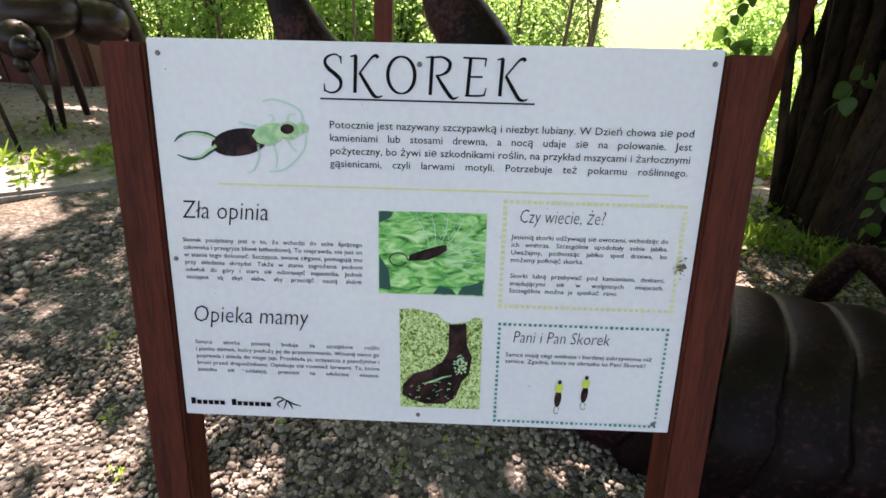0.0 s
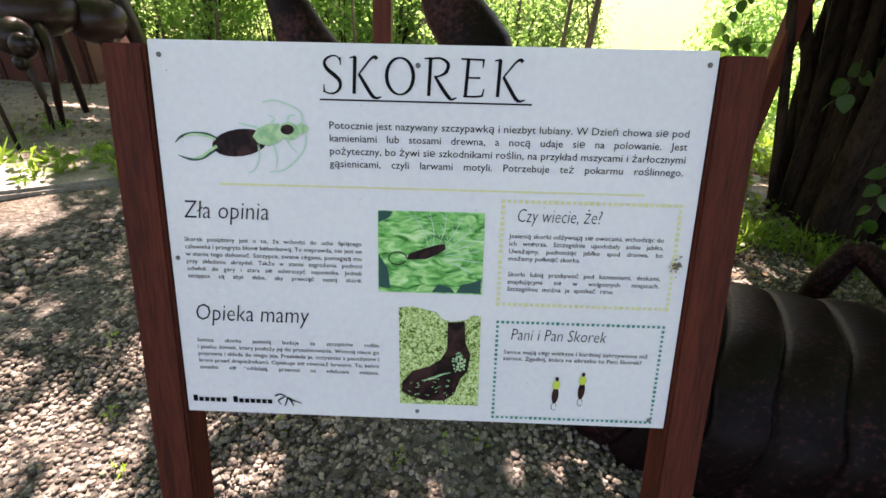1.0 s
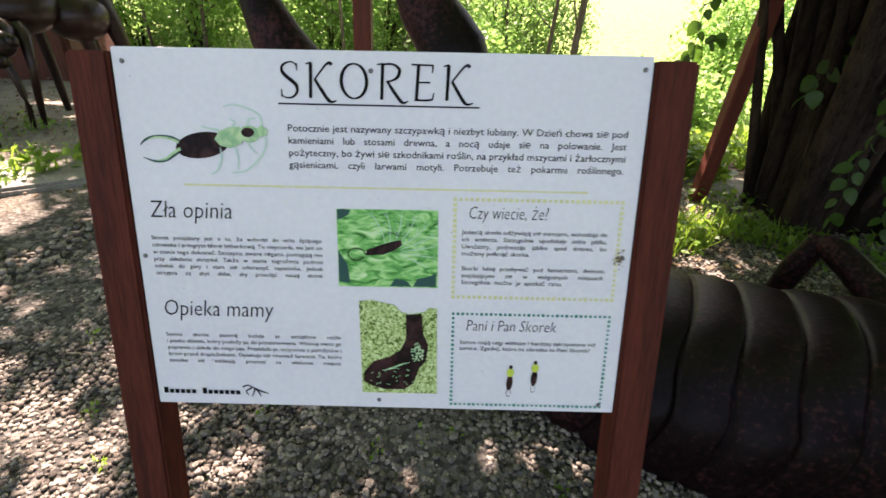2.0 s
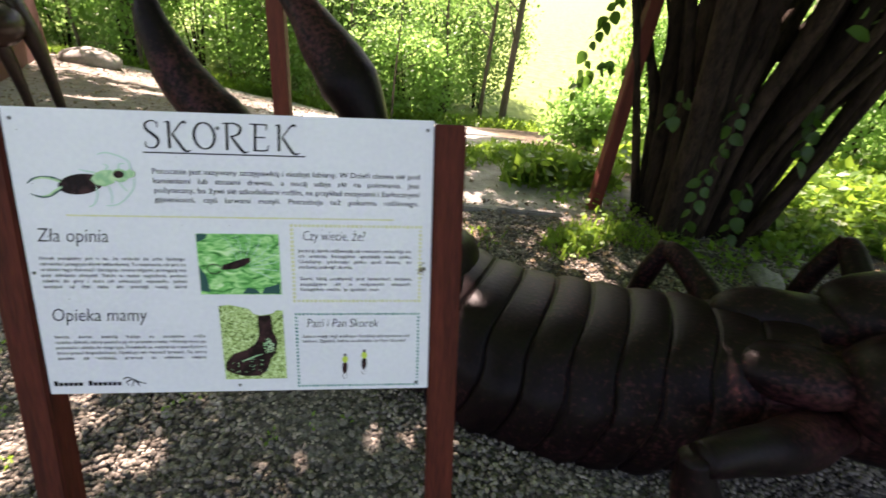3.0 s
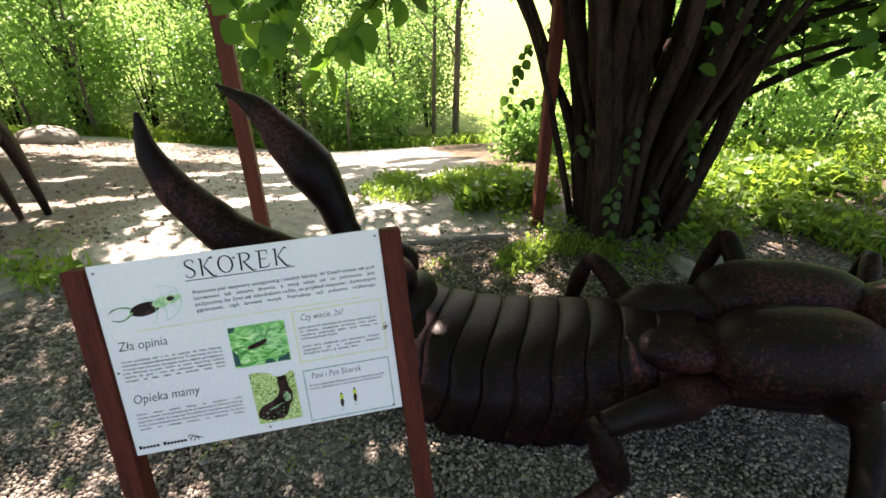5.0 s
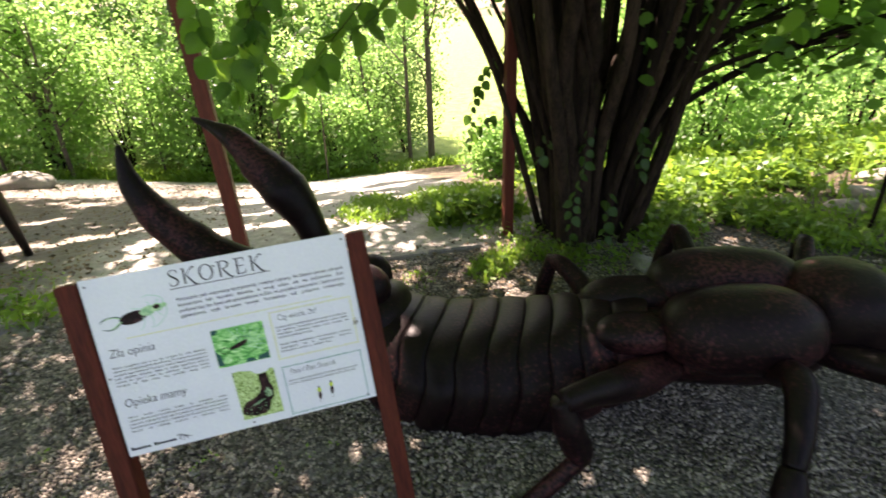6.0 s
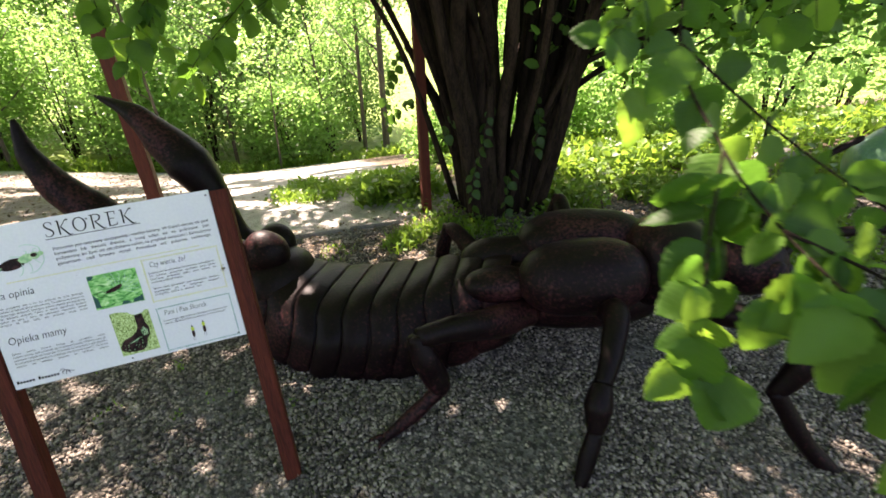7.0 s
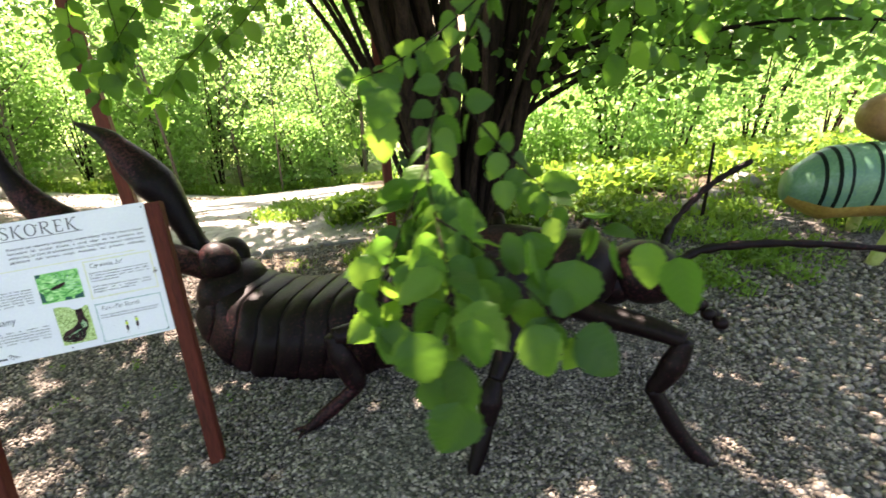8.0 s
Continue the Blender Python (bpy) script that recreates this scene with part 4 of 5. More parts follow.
    ribbon(bm, [(-0.327, 0.474), (-0.342, 0.481), (-0.365, 0.482), (-0.382, 0.477), (-0.392, 0.468)], [0.007, 0.006, 0.005, 0.004, 0.001], INK_Y)
    ribbon(bm, [(-0.325, 0.464), (-0.338, 0.455), (-0.352, 0.446), (-0.370, 0.443), (-0.389, 0.449)], [0.008, 0.007, 0.006, 0.004, 0.001], INK_Y)
    part("drawn_forceps", bm, M_PRINT_EDGE, board)
    bm = bmesh.new()
    ribbon(bm, [(-0.328, 0.474), (-0.345, 0.480), (-0.365, 0.481), (-0.378, 0.477)], [0.004, 0.0035, 0.003, 0.001], INK_Y - 0.0006)
    ribbon(bm, [(-0.327, 0.464), (-0.340, 0.456), (-0.353, 0.447), (-0.368, 0.444)], [0.005, 0.004, 0.0035, 0.001], INK_Y - 0.0006)
    part("drawn_forceps", bm, M_PRINT_GREEN, board)
    bm = bmesh.new()
    for pts in ([(-0.192, 0.502), (-0.195, 0.518), (-0.212, 0.528), (-0.235, 0.534), (-0.252, 0.530)], [(-0.187, 0.484), (-0.190, 0.465), (-0.205, 0.445), (-0.225, 0.430), (-0.247, 0.427)],
                [(-0.262, 0.468), (-0.262, 0.448), (-0.270, 0.430), (-0.281, 0.424)], [(-0.238, 0.468), (-0.234, 0.450), (-0.236, 0.432)], [(-0.218, 0.478), (-0.210, 0.465), (-0.203, 0.458)],
                [(-0.262, 0.494), (-0.280, 0.497), (-0.290, 0.500)], [(-0.215, 0.502), (-0.212, 0.512), (-0.202, 0.513)], [(-0.240, 0.500), (-0.235, 0.507), (-0.243, 0.512)]):
        ribbon(bm, pts, [0.004] + [0.003] * (len(pts) - 2) + [0.002], INK_Y)
    part("leg_drawing", bm, M_PRINT_PALE, board)
    # two small drawn earwigs
    for x, z, t in ((0.2265, 0.062, -3), (0.2705, 0.072, -4)):
        bm = bmesh.new()
        flat_shape(bm, oval(x, z - 0.004, 0.0058, 0.016, t), INK_Y)
        flat_shape(bm, oval(x + 0.001, z + 0.027, 0.003, 0.004, 0), INK_Y - 0.0006)
        ribbon(bm, oval(x - 0.001, z - 0.026, 0.0042, 0.007, 0, 12), [0.0009] * 12, INK_Y, 3)
        part("small_drawn_earwig", bm, M_PRINT_DARK, board)
        bm = bmesh.new()
        flat_shape(bm, oval(x + 0.0006, z + 0.016, 0.0066, 0.0085, t), INK_Y - 0.0003)
        part("small_drawn_wing", bm, M_PRINT_LIME, board)
    # park mark: plain bars and a small insect shape
    bm = bmesh.new()
    for k in range(14):
        if k == 6:
            continue
        x = -0.408 + k * 0.0102
        h = 0.012 if k in (0, 7) else 0.008
        bar = bmesh.new()
        flat_shape(bar, [(x, 0.021), (x + 0.0078, 0.021), (x + 0.0078, 0.021 + h), (x, 0.021 + h)], INK_Y)
        part("mark_bar", bar, M_INK, board)
    for pts in ([(-0.262, 0.036), (-0.252, 0.040), (-0.238, 0.033)], [(-0.240, 0.034), (-0.228, 0.028), (-0.215, 0.024)], [(-0.245, 0.035), (-0.256, 0.028), (-0.252, 0.020)], [(-0.240, 0.034), (-0.242, 0.026), (-0.246, 0.017)], [(-0.238, 0.034), (-0.232, 0.024), (-0.230, 0.018)]):
        ribbon(bm, pts, [0.003, 0.0025, 0.0012], INK_Y)
    part("park_mark", bm, M_INK, board)


print_pictures()
M_SCREW = surface("dull_steel", (0.05, 0.05, 0.05), (0.2, 0.2, 0.2), 0.4, 40, 4, 0.1)
for x, z in ((-0.4032, 0.5955), (0.407, 0.5969), (-0.4083, 0.2827), (0.405, 0.296), (0.3916, 0.0162), (-0.0113, 0.0167), (-0.0168, 0.5878)):
    bm = bmesh.new()
    blob(bm, (0, 0, 0), (0.0038, 0.0022, 0.0038), None, 12, 8)
    part("screw", bm, M_SCREW, board, smooth=True, m=pose(x, -0.0012, z))
M_DIRT = plain("dry_mud", (0.20, 0.16, 0.11), 0.9)
bm = bmesh.new()
gen = random.Random(9)
for k in range(34):
    x, z = 0.3985 + gen.gauss(0, 0.0045), 0.294 + gen.gauss(0, 0.008)
    flat_shape(bm, oval(x, z, gen.uniform(0.0006, 0.003), gen.uniform(0.0006, 0.002), gen.uniform(0, 180), 7), INK_Y - 0.0015 - 0.0001 * k)
for k in range(16):
    x, z = gen.uniform(-0.40, 0.40), gen.uniform(0.02, 0.6)
    flat_shape(bm, oval(x, z, gen.uniform(0.0004, 0.0012), gen.uniform(0.0004, 0.001), 0, 7), INK_Y - 0.001)
part("dirt_spot", bm, M_DIRT, board, "small dried mud spots")


# ---- twigs with broad leaves close to the camera's way ----
def near_leaf_material():
    m, n, l, b = nodes_of("broad_leaf_with_veins")
    co, sep = n.new("ShaderNodeTexCoord"), n.new("ShaderNodeSeparateXYZ")
    l.new(co.outputs["Object"], sep.inputs[0])
    def maths(op, a, b_=None, c=None):
        k = n.new("ShaderNodeMath")
        k.operation = op
        for i, v in enumerate((a, b_, c)):
            if isinstance(v, (int, float)):
                k.inputs[i].default_value = v
            elif v is not None:
                l.new(v, k.inputs[i])
        return k.outputs[0]
    side = maths("ABSOLUTE", sep.outputs[0])
    vein = maths("SINE", maths("MULTIPLY", maths("MULTIPLY_ADD", side, -0.75, sep.outputs[1]), 44.0))
    vein = maths("POWER", maths("MULTIPLY_ADD", vein, 0.5, 0.5), 6.0)
    rib = maths("LESS_THAN", side, 0.012)
    lines = maths("MAXIMUM", vein, rib)
    info = n.new("ShaderNodeObjectInfo")
    r = ramp(n, [(0.0, (0.014, 0.050, 0.010)), (0.6, (0.034, 0.10, 0.018)), (1.0, (0.085, 0.19, 0.030))])
    l.new(info.outputs["Random"], r.inputs[0])
    mix = n.new("ShaderNodeMix")
    mix.data_type = "RGBA"
    mix.inputs[7].default_value = (0.13, 0.23, 0.05, 1)
    l.new(maths("MULTIPLY", lines, 0.10), mix.inputs[0])
    l.new(r.outputs[0], mix.inputs[6])
    l.new(mix.outputs[2], b.inputs["Base Color"])
    b.inputs["Roughness"].default_value = 0.5
    b.inputs["Specular IOR Level"].default_value = 0.22
    bp = n.new("ShaderNodeBump")
    bp.inputs["Strength"].default_value, bp.inputs["Distance"].default_value = 0.14, 0.012
    bp.invert = True
    l.new(lines, bp.inputs["Height"])
    l.new(bp.outputs[0], b.inputs["Normal"])
    t = n.new("ShaderNodeBsdfTranslucent")
    thru = ramp(n, [(0.0, (0.12, 0.32, 0.035)), (0.5, (0.18, 0.42, 0.04)), (1.0, (0.32, 0.58, 0.06))])
    l.new(info.outputs["Random"], thru.inputs[0])
    l.new(thru.outputs[0], t.inputs[0])
    mx = n.new("ShaderNodeMixShader")
    mx.inputs[0].default_value = 0.42
    l.new(b.outputs[0], mx.inputs[1])
    l.new(t.outputs[0], mx.inputs[2])
    l.new(mx.outputs[0], n["Material Output"].inputs[0])
    return m


M_LEAF_NEAR = near_leaf_material()


def leaf_mesh(seed, material):
    """A broad leaf one unit long, toothed, cupped along the rib, tip at +y, with its stalk."""
    gen = random.Random(seed)
    bm = bmesh.new()
    rows = 14
    wide = gen.uniform(0.36, 0.46)
    twist = gen.uniform(-0.4, 0.4)
    ribs, lefts, rights, half_l, half_r = [], [], [], [], []
    bend = gen.uniform(0.08, 0.42)
    for i in range(rows + 1):
        t = i / rows
        w = wide * (sin(pi * min(1, t ** 0.72 * 0.97 + 0.02))) ** 0.78 if 0 < i < rows else 0.03 if i == 0 else 0.0
        w *= 1 + 0.045 * (-1) ** i
        z = -bend * t * t
        cup = 0.16 + gen.uniform(-0.05, 0.05)
        ribs.append(bm.verts.new((0, t, z)))
        half_l.append(bm.verts.new((-w * 0.55, t - 0.02, z + w * cup * 0.7 + gen.uniform(-0.012, 0.012))))
        half_r.append(bm.verts.new((w * 0.55, t - 0.02, z + w * cup * 0.7 + gen.uniform(-0.012, 0.012))))
        lefts.append(bm.verts.new((-w, t - 0.03 + gen.uniform(-0.012, 0.012), z + w * (cup + twist) + gen.uniform(-0.02, 0.02))))
        rights.append(bm.verts.new((w, t - 0.03 + gen.uniform(-0.012, 0.012), z + w * (cup - twist) + gen.uniform(-0.02, 0.02))))
    for a, b in ((lefts, half_l), (half_l, ribs), (ribs, half_r), (half_r, rights)):
        for i in range(rows):
            bm.faces.new((a[i], b[i], b[i + 1], a[i + 1]))
    tube(bm, [(0, -0.16, 0.05), (0, 0.02, 0.0)], [0.012, 0.010], 5)
    return mesh_of("leaf", bm, material, True)


LEAF_MESHES = [leaf_mesh(k, M_LEAF_NEAR) for k in range(9)]
SHOOT_LEAVES = [leaf_mesh(k + 10, M_SHOOT_SHADED) for k in range(9)]


def leafy_twig(points, leaf_len, gap, seed, label, facing, radius=0.005, droop=1.0, kinds=None, big=(), grow=1.0):
    """A thin twig with leaves on both sides that hang down and turn towards 'facing'."""
    gen = random.Random(seed)
    twig = tagged(new("leafy_branch"), label, "branch", "hanging leafy branches")
    bm = bmesh.new()
    pts, rad = curve_points(points, [radius * (1 - 0.7 * i / (len(points) - 1)) for i in range(len(points))], 8)
    tube(bm, pts, rad, 6)
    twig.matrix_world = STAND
    part("twig", bm, M_BARK, twig, smooth=True)
    run, side, done = 0.0, 1, 0
    length = sum((b - a).length for a, b in zip(pts, pts[1:]))
    for a, b in zip(pts, pts[1:]):
        run += (b - a).length
        if run < gap:
            continue
        run = 0.0
        side = -side
        d = (b - a).normalized()
        view = (Vector(facing) - b).normalized()
        across = d.cross(view).normalized() * side
        tip = (across * gen.uniform(0.5, 1.1) + d * gen.uniform(0.1, 0.5) + Vector((0, 0, -droop * gen.uniform(0.4, 1.2))) + view * gen.uniform(-0.7, 0.6)).normalized()
        up = (view + Vector((gen.gauss(0, 0.7), gen.gauss(0, 0.7), gen.gauss(0.5, 0.6)))).normalized()
        x = tip.cross(up).normalized()
        z = x.cross(tip)
        done += 1
        size = leaf_len * gen.uniform(0.7, 1.2) * (1 + (grow - 1) * min(1, done * gap / length))
        ob = new("leaf", (kinds or LEAF_MESHES)[gen.randrange(9)])
        ob.parent = twig
        start = b + tip * size * 0.16
        ob.matrix_local = Matrix.Translation(start) @ Matrix((x, tip, z)).transposed().to_4x4() @ Matrix.Diagonal((size, size, size, 1))
    # the large leaves, hanging from long stalks
    for x0, y0, z0, size, slant in big:
        size *= 0.9
        mid = Vector((x0, y0, z0))
        view = (Vector(facing) - mid).normalized()
        right = view.cross(Vector((0, 0, -1))).normalized()
        tip = (Vector((0, 0, -1)) + right * slant + view * 0.25).normalized()
        x = tip.cross(view + Vector((gen.gauss(0, 0.5), gen.gauss(0, 0.5), 0.3))).normalized()
        ob = new("leaf", LEAF_MESHES[gen.randrange(9)])
        ob.parent = twig
        ob.matrix_local = Matrix.Translation(mid - tip * size * 0.5) @ Matrix((x, tip, x.cross(tip))).transposed().to_4x4() @ Matrix.Diagonal((size, size, size, 1))
    return twig


NEAR = "hanging branch with broad fresh green toothed leaves"
EYE_SIDE = (1.05, -2.15, 1.72)
leafy_twig([(2.2, -0.24, 2.645), (1.7, -0.64, 2.145), (1.42, -0.94, 1.815), (1.31, -1.19, 1.645), (1.29, -1.33, 1.555), (1.27, -1.49, 1.485), (1.24, -1.61, 1.435)], 0.078, 0.017, 1, NEAR, EYE_SIDE, 0.0042, 0.6,
           big=[(1.236, -1.071, 1.684, 0.115, 0.2), (1.22, -1.15, 1.755, 0.1, -0.4), (1.29, -1.32, 1.535, 0.095, -0.2), (1.302, -1.485, 1.585, 0.085, 0.1), (1.195, -1.61, 1.415, 0.105, 0.5), (1.235, -1.645, 1.375, 0.11, -0.1), (1.205, -1.63, 1.37, 0.065, 0.3), (1.26, -1.55, 1.415, 0.1, -0.3), (1.25, -1.45, 1.475, 0.095, 0.2), (1.3, -1.39, 1.455, 0.09, 0.1)], grow=1.1)
leafy_twig([(1.31, -1.19, 1.645), (1.23, -1.27, 1.515), (1.18, -1.33, 1.435), (1.165, -1.36, 1.355)], 0.078, 0.016, 2, NEAR, EYE_SIDE, 0.003, 0.8,
           big=[(1.15, -1.362, 1.38, 0.1, 0.1), (1.185, -1.38, 1.325, 0.1, -0.3), (1.15, -1.35, 1.455, 0.09, 0.3), (1.22, -1.39, 1.445, 0.09, -0.3), (1.187, -1.643, 1.437, 0.088, 0.3), (1.203, -1.722, 1.385, 0.082, -0.25), (1.262, -1.64, 1.449, 0.08, 0.1)])
leafy_twig([(1.29, -1.33, 1.555), (1.35, -1.43, 1.515), (1.4, -1.53, 1.465), (1.44, -1.61, 1.415)], 0.078, 0.018, 3, NEAR, EYE_SIDE, 0.003, 0.8,
           big=[(1.33, -1.49, 1.435, 0.1, 0.5), (1.403, -1.562, 1.385, 0.105, -0.2), (1.42, -1.49, 1.495, 0.11, 0.2), (1.46, -1.59, 1.375, 0.095, -0.3), (1.36, -1.39, 1.495, 0.09, 0.3)])
leafy_twig([(1.42, -0.94, 1.815), (1.52, -1.11, 1.655), (1.6, -1.24, 1.555), (1.68, -1.31, 1.495)], 0.07, 0.020, 4, NEAR, EYE_SIDE, 0.0032, 0.7,
           big=[(1.477, -1.524, 1.46, 0.11, -0.1), (1.363, -1.645, 1.42, 0.095, 0.35), (1.61, -1.545, 1.493, 0.09, 0.1), (1.616, -1.623, 1.485, 0.105, 0.3), (1.566, -1.506, 1.50, 0.075, 0.0), (1.46, -1.41, 1.485, 0.1, 0.1), (1.58, -1.27, 1.475, 0.09, 0.2), (1.66, -1.29, 1.455, 0.085, -0.2), (1.5, -1.17, 1.555, 0.08, 0.3)])
leafy_twig([(1.7, -0.64, 2.145), (1.45, -0.81, 1.955), (1.28, -0.94, 1.855), (1.18, -1.03, 1.815)], 0.07, 0.022, 25, NEAR, EYE_SIDE, 0.003, 0.8)
leafy_twig([(2.36, -0.21, 2.645), (2.31, -0.46, 2.145), (2.18, -0.64, 1.875)], 0.11, 0.06, 5, NEAR, (0.9, -2.6, 1.8), 0.004)
leafy_twig([(0.95, 1.75, 2.75), (0.50, 1.52, 2.2), (0.22, 1.46, 1.90), (0.10, 1.45, 1.74)], 0.15, 0.036, 6, NEAR, (0.3, -1.5, 1.8), 0.004)
leafy_twig([(0.25, 1.7, 2.6), (-0.08, 1.5, 2.1), (-0.17, 1.46, 1.88), (-0.20, 1.44, 1.76)], 0.15, 0.036, 7, NEAR, (0.3, -1.5, 1.8), 0.0035)
leafy_twig([(1.05, 1.6, 2.7), (0.70, 1.48, 2.25), (0.42, 1.44, 2.05)], 0.14, 0.040, 8, NEAR, (0.3, -1.5, 1.8), 0.0035)
leafy_twig([(-0.35, 1.8, 2.6), (-0.32, 1.6, 2.2), (-0.26, 1.52, 1.95)], 0.14, 0.038, 18, NEAR, (0.3, -1.5, 1.8), 0.0035)
leafy_twig([(-0.15, 1.75, 2.7), (-0.05, 1.55, 2.25), (-0.02, 1.50, 1.98), (-0.02, 1.48, 1.88)], 0.14, 0.038, 26, NEAR, (0.3, -1.5, 1.8), 0.0035)
leafy_twig([(3.4, 0.6, 2.8), (2.9, 0.75, 2.35), (2.7, 0.85, 2.05), (2.62, 0.9, 1.9)], 0.13, 0.06, 9, NEAR, (0.3, -1.5, 1.8), 0.0035)
leafy_twig([(4.0, 0.5, 2.8), (3.5, 0.55, 2.3), (3.25, 0.55, 1.95)], 0.13, 0.06, 10, NEAR, (0.3, -1.5, 1.8), 0.0035)
leafy_twig([(3.3, -0.4, 2.9), (2.9, -0.35, 2.35), (2.75, -0.3, 2.05)], 0.12, 0.055, 11, NEAR, (0.6, -2.0, 1.8), 0.0035)
SHOOT = "small leafy shoot growing from the foot of the hazel"
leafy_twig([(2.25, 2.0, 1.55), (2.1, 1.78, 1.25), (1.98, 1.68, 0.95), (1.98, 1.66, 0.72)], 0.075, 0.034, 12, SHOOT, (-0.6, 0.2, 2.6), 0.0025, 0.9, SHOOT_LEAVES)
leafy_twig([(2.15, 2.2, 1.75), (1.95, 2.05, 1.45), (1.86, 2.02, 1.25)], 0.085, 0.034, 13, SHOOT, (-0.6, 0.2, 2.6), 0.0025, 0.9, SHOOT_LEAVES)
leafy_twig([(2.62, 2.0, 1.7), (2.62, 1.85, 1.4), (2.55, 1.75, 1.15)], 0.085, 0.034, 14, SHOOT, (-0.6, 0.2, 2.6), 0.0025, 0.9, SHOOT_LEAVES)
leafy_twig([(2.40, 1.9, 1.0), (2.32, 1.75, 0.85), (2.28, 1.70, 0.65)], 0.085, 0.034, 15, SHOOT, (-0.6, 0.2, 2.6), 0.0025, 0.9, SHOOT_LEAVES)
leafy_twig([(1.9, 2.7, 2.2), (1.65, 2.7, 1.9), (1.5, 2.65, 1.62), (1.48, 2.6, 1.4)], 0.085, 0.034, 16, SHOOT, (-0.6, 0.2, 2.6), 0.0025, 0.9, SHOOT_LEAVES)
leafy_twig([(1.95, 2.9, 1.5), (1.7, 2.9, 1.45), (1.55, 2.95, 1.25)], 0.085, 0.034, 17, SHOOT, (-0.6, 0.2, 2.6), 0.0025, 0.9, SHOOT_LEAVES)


# ---- low green plants ----
def green_patch(name, label, category, spots, count, radius, height, seed, leaves=0.5, group=""):
    """Blades and small leaves of one patch, in one mesh."""
    gen = np.random.default_rng(seed)
    sets_b, sets_l = [], []
    for x, y in spots:
        n = count
        a, r = gen.random(n) * 2 * pi, radius * np.sqrt(gen.random(n))
        px, py = x + r * np.cos(a), y + r * np.sin(a)
        p = np.stack([px, py, [H(u, v) + 0.005 for u, v in zip(px, py)]], 1)
        nb = int(n * (1 - leaves))
        nrm = gen.normal(size=(nb, 3)) * 0.35 + np.array([0, 0, 1.0])
        sets_b.append(frames_for(nrm, gen.random(nb) * 2 * pi, height * (0.5 + 0.7 * gen.random(nb)), p[:nb]))
        q = p[nb:] + np.array([0, 0, 1]) * (height * 0.8 * gen.random((n - nb, 1)))
        nl = gen.normal(size=(n - nb, 3)) * 0.5 + np.array([0, 0, 0.8])
        sets_l.append(frames_for(nl, gen.random(n - nb) * 2 * pi, height * (0.25 + 0.3 * gen.random(n - nb)), q))
    blades = scatter("blades", np.concatenate(sets_b), M_GRASS, BLADE)
    ob = tagged(new(name, blades), label, category, group, "stuff")
    if leaves:
        lo = new("leaves", scatter("leaves", np.concatenate(sets_l), M_GRASS, SMALL_LEAF))
        lo.parent = ob
    return ob


gx = random.Random(21)
green_patch("low_plants", "band of low green weeds beside the sandy path", "plants", [(gx.uniform(0.5, 2.3), gx.uniform(3.6, 5.0)) for k in range(36)], 110, 0.22, 0.16, 31)
green_patch("low_plants", "green plants under the hedge behind the path", "plants", [(gx.uniform(-9, 5), gx.uniform(12.6, 14.0)) for k in range(120)], 90, 0.45, 0.32, 32)
green_patch("low_plants", "lush weeds on soil beside the gravel", "plants", [(gx.uniform(4.3, 7.5), gx.uniform(1.0, 2.4)) for k in range(46)], 120, 0.28, 0.17, 33)
gw = random.Random(77)
green_patch("low_plants", "patch of green weeds spreading over the gravel edge", "plants", [(gw.uniform(3.9, 5.6), gw.uniform(0.45, 1.05)) for k in range(22)], 90, 0.17, 0.12, 78, 0.7)
green_patch("low_plants", "sunlit undergrowth behind the hazel", "plants", [(gx.uniform(2.8, 7.0), gx.uniform(2.9, 5.0)) for k in range(70)], 100, 0.3, 0.28, 34, 0.7)
green_patch("low_plants", "tall sunlit weeds on the bank beside the path", "plants", [(gx.uniform(5.2, 11.0), gx.uniform(2.3, 7.5)) for k in range(90)], 95, 0.5, 0.34, 40, 0.7)
green_patch("low_plants", "leafy weeds on the mound beside the hazel", "plants", [(gx.uniform(2.9, 4.6), gx.uniform(2.05, 3.0)) for k in range(30)], 80, 0.2, 0.2, 41, 0.75)
green_patch("low_plants", "sunlit yellow-green weeds at the foot of the pole", "plants", [(gx.uniform(1.35, 2.1), gx.uniform(2.9, 3.7)) for k in range(14)], 90, 0.16, 0.26, 42, 0.75)
green_patch("grass_tuft", "soft grass tuft at the edge of the mound", "grass", [(1.45, 2.02), (1.55, 2.1), (1.7, 2.2), (1.9, 2.15), (2.15, 2.0)], 170, 0.16, 0.12, 35, 0.3)
green_patch("grass_tuft", "thin grass between gravel and mound", "grass", [(0.92, 2.1), (1.05, 1.35), (0.8, 1.75), (2.4, 1.75), (2.7, 1.7), (3.0, 1.9), (3.3, 2.0)], 60, 0.15, 0.08, 36, 0.4)
green_patch("low_plants", "broad-leaved weeds behind the stone slab", "plants", [(gx.uniform(-3.0, -1.8), gx.uniform(2.25, 2.6)) for k in range(7)], 50, 0.18, 0.20, 37, 0.7)
green_patch("low_plants", "weeds along the shaded bank", "plants", [(gx.uniform(-3.6, -1.9), gx.uniform(2.6, 3.4)) for k in range(9)], 30, 0.2, 0.09, 38, 0.5)
green_patch("low_plants", "leafy seedlings at the hazel's foot", "plants", [(2.0, 2.35), (2.2, 1.95), (2.5, 1.9), (2.9, 2.0), (1.95, 2.6), (1.7, 2.75)], 70, 0.2, 0.13, 39, 0.9)
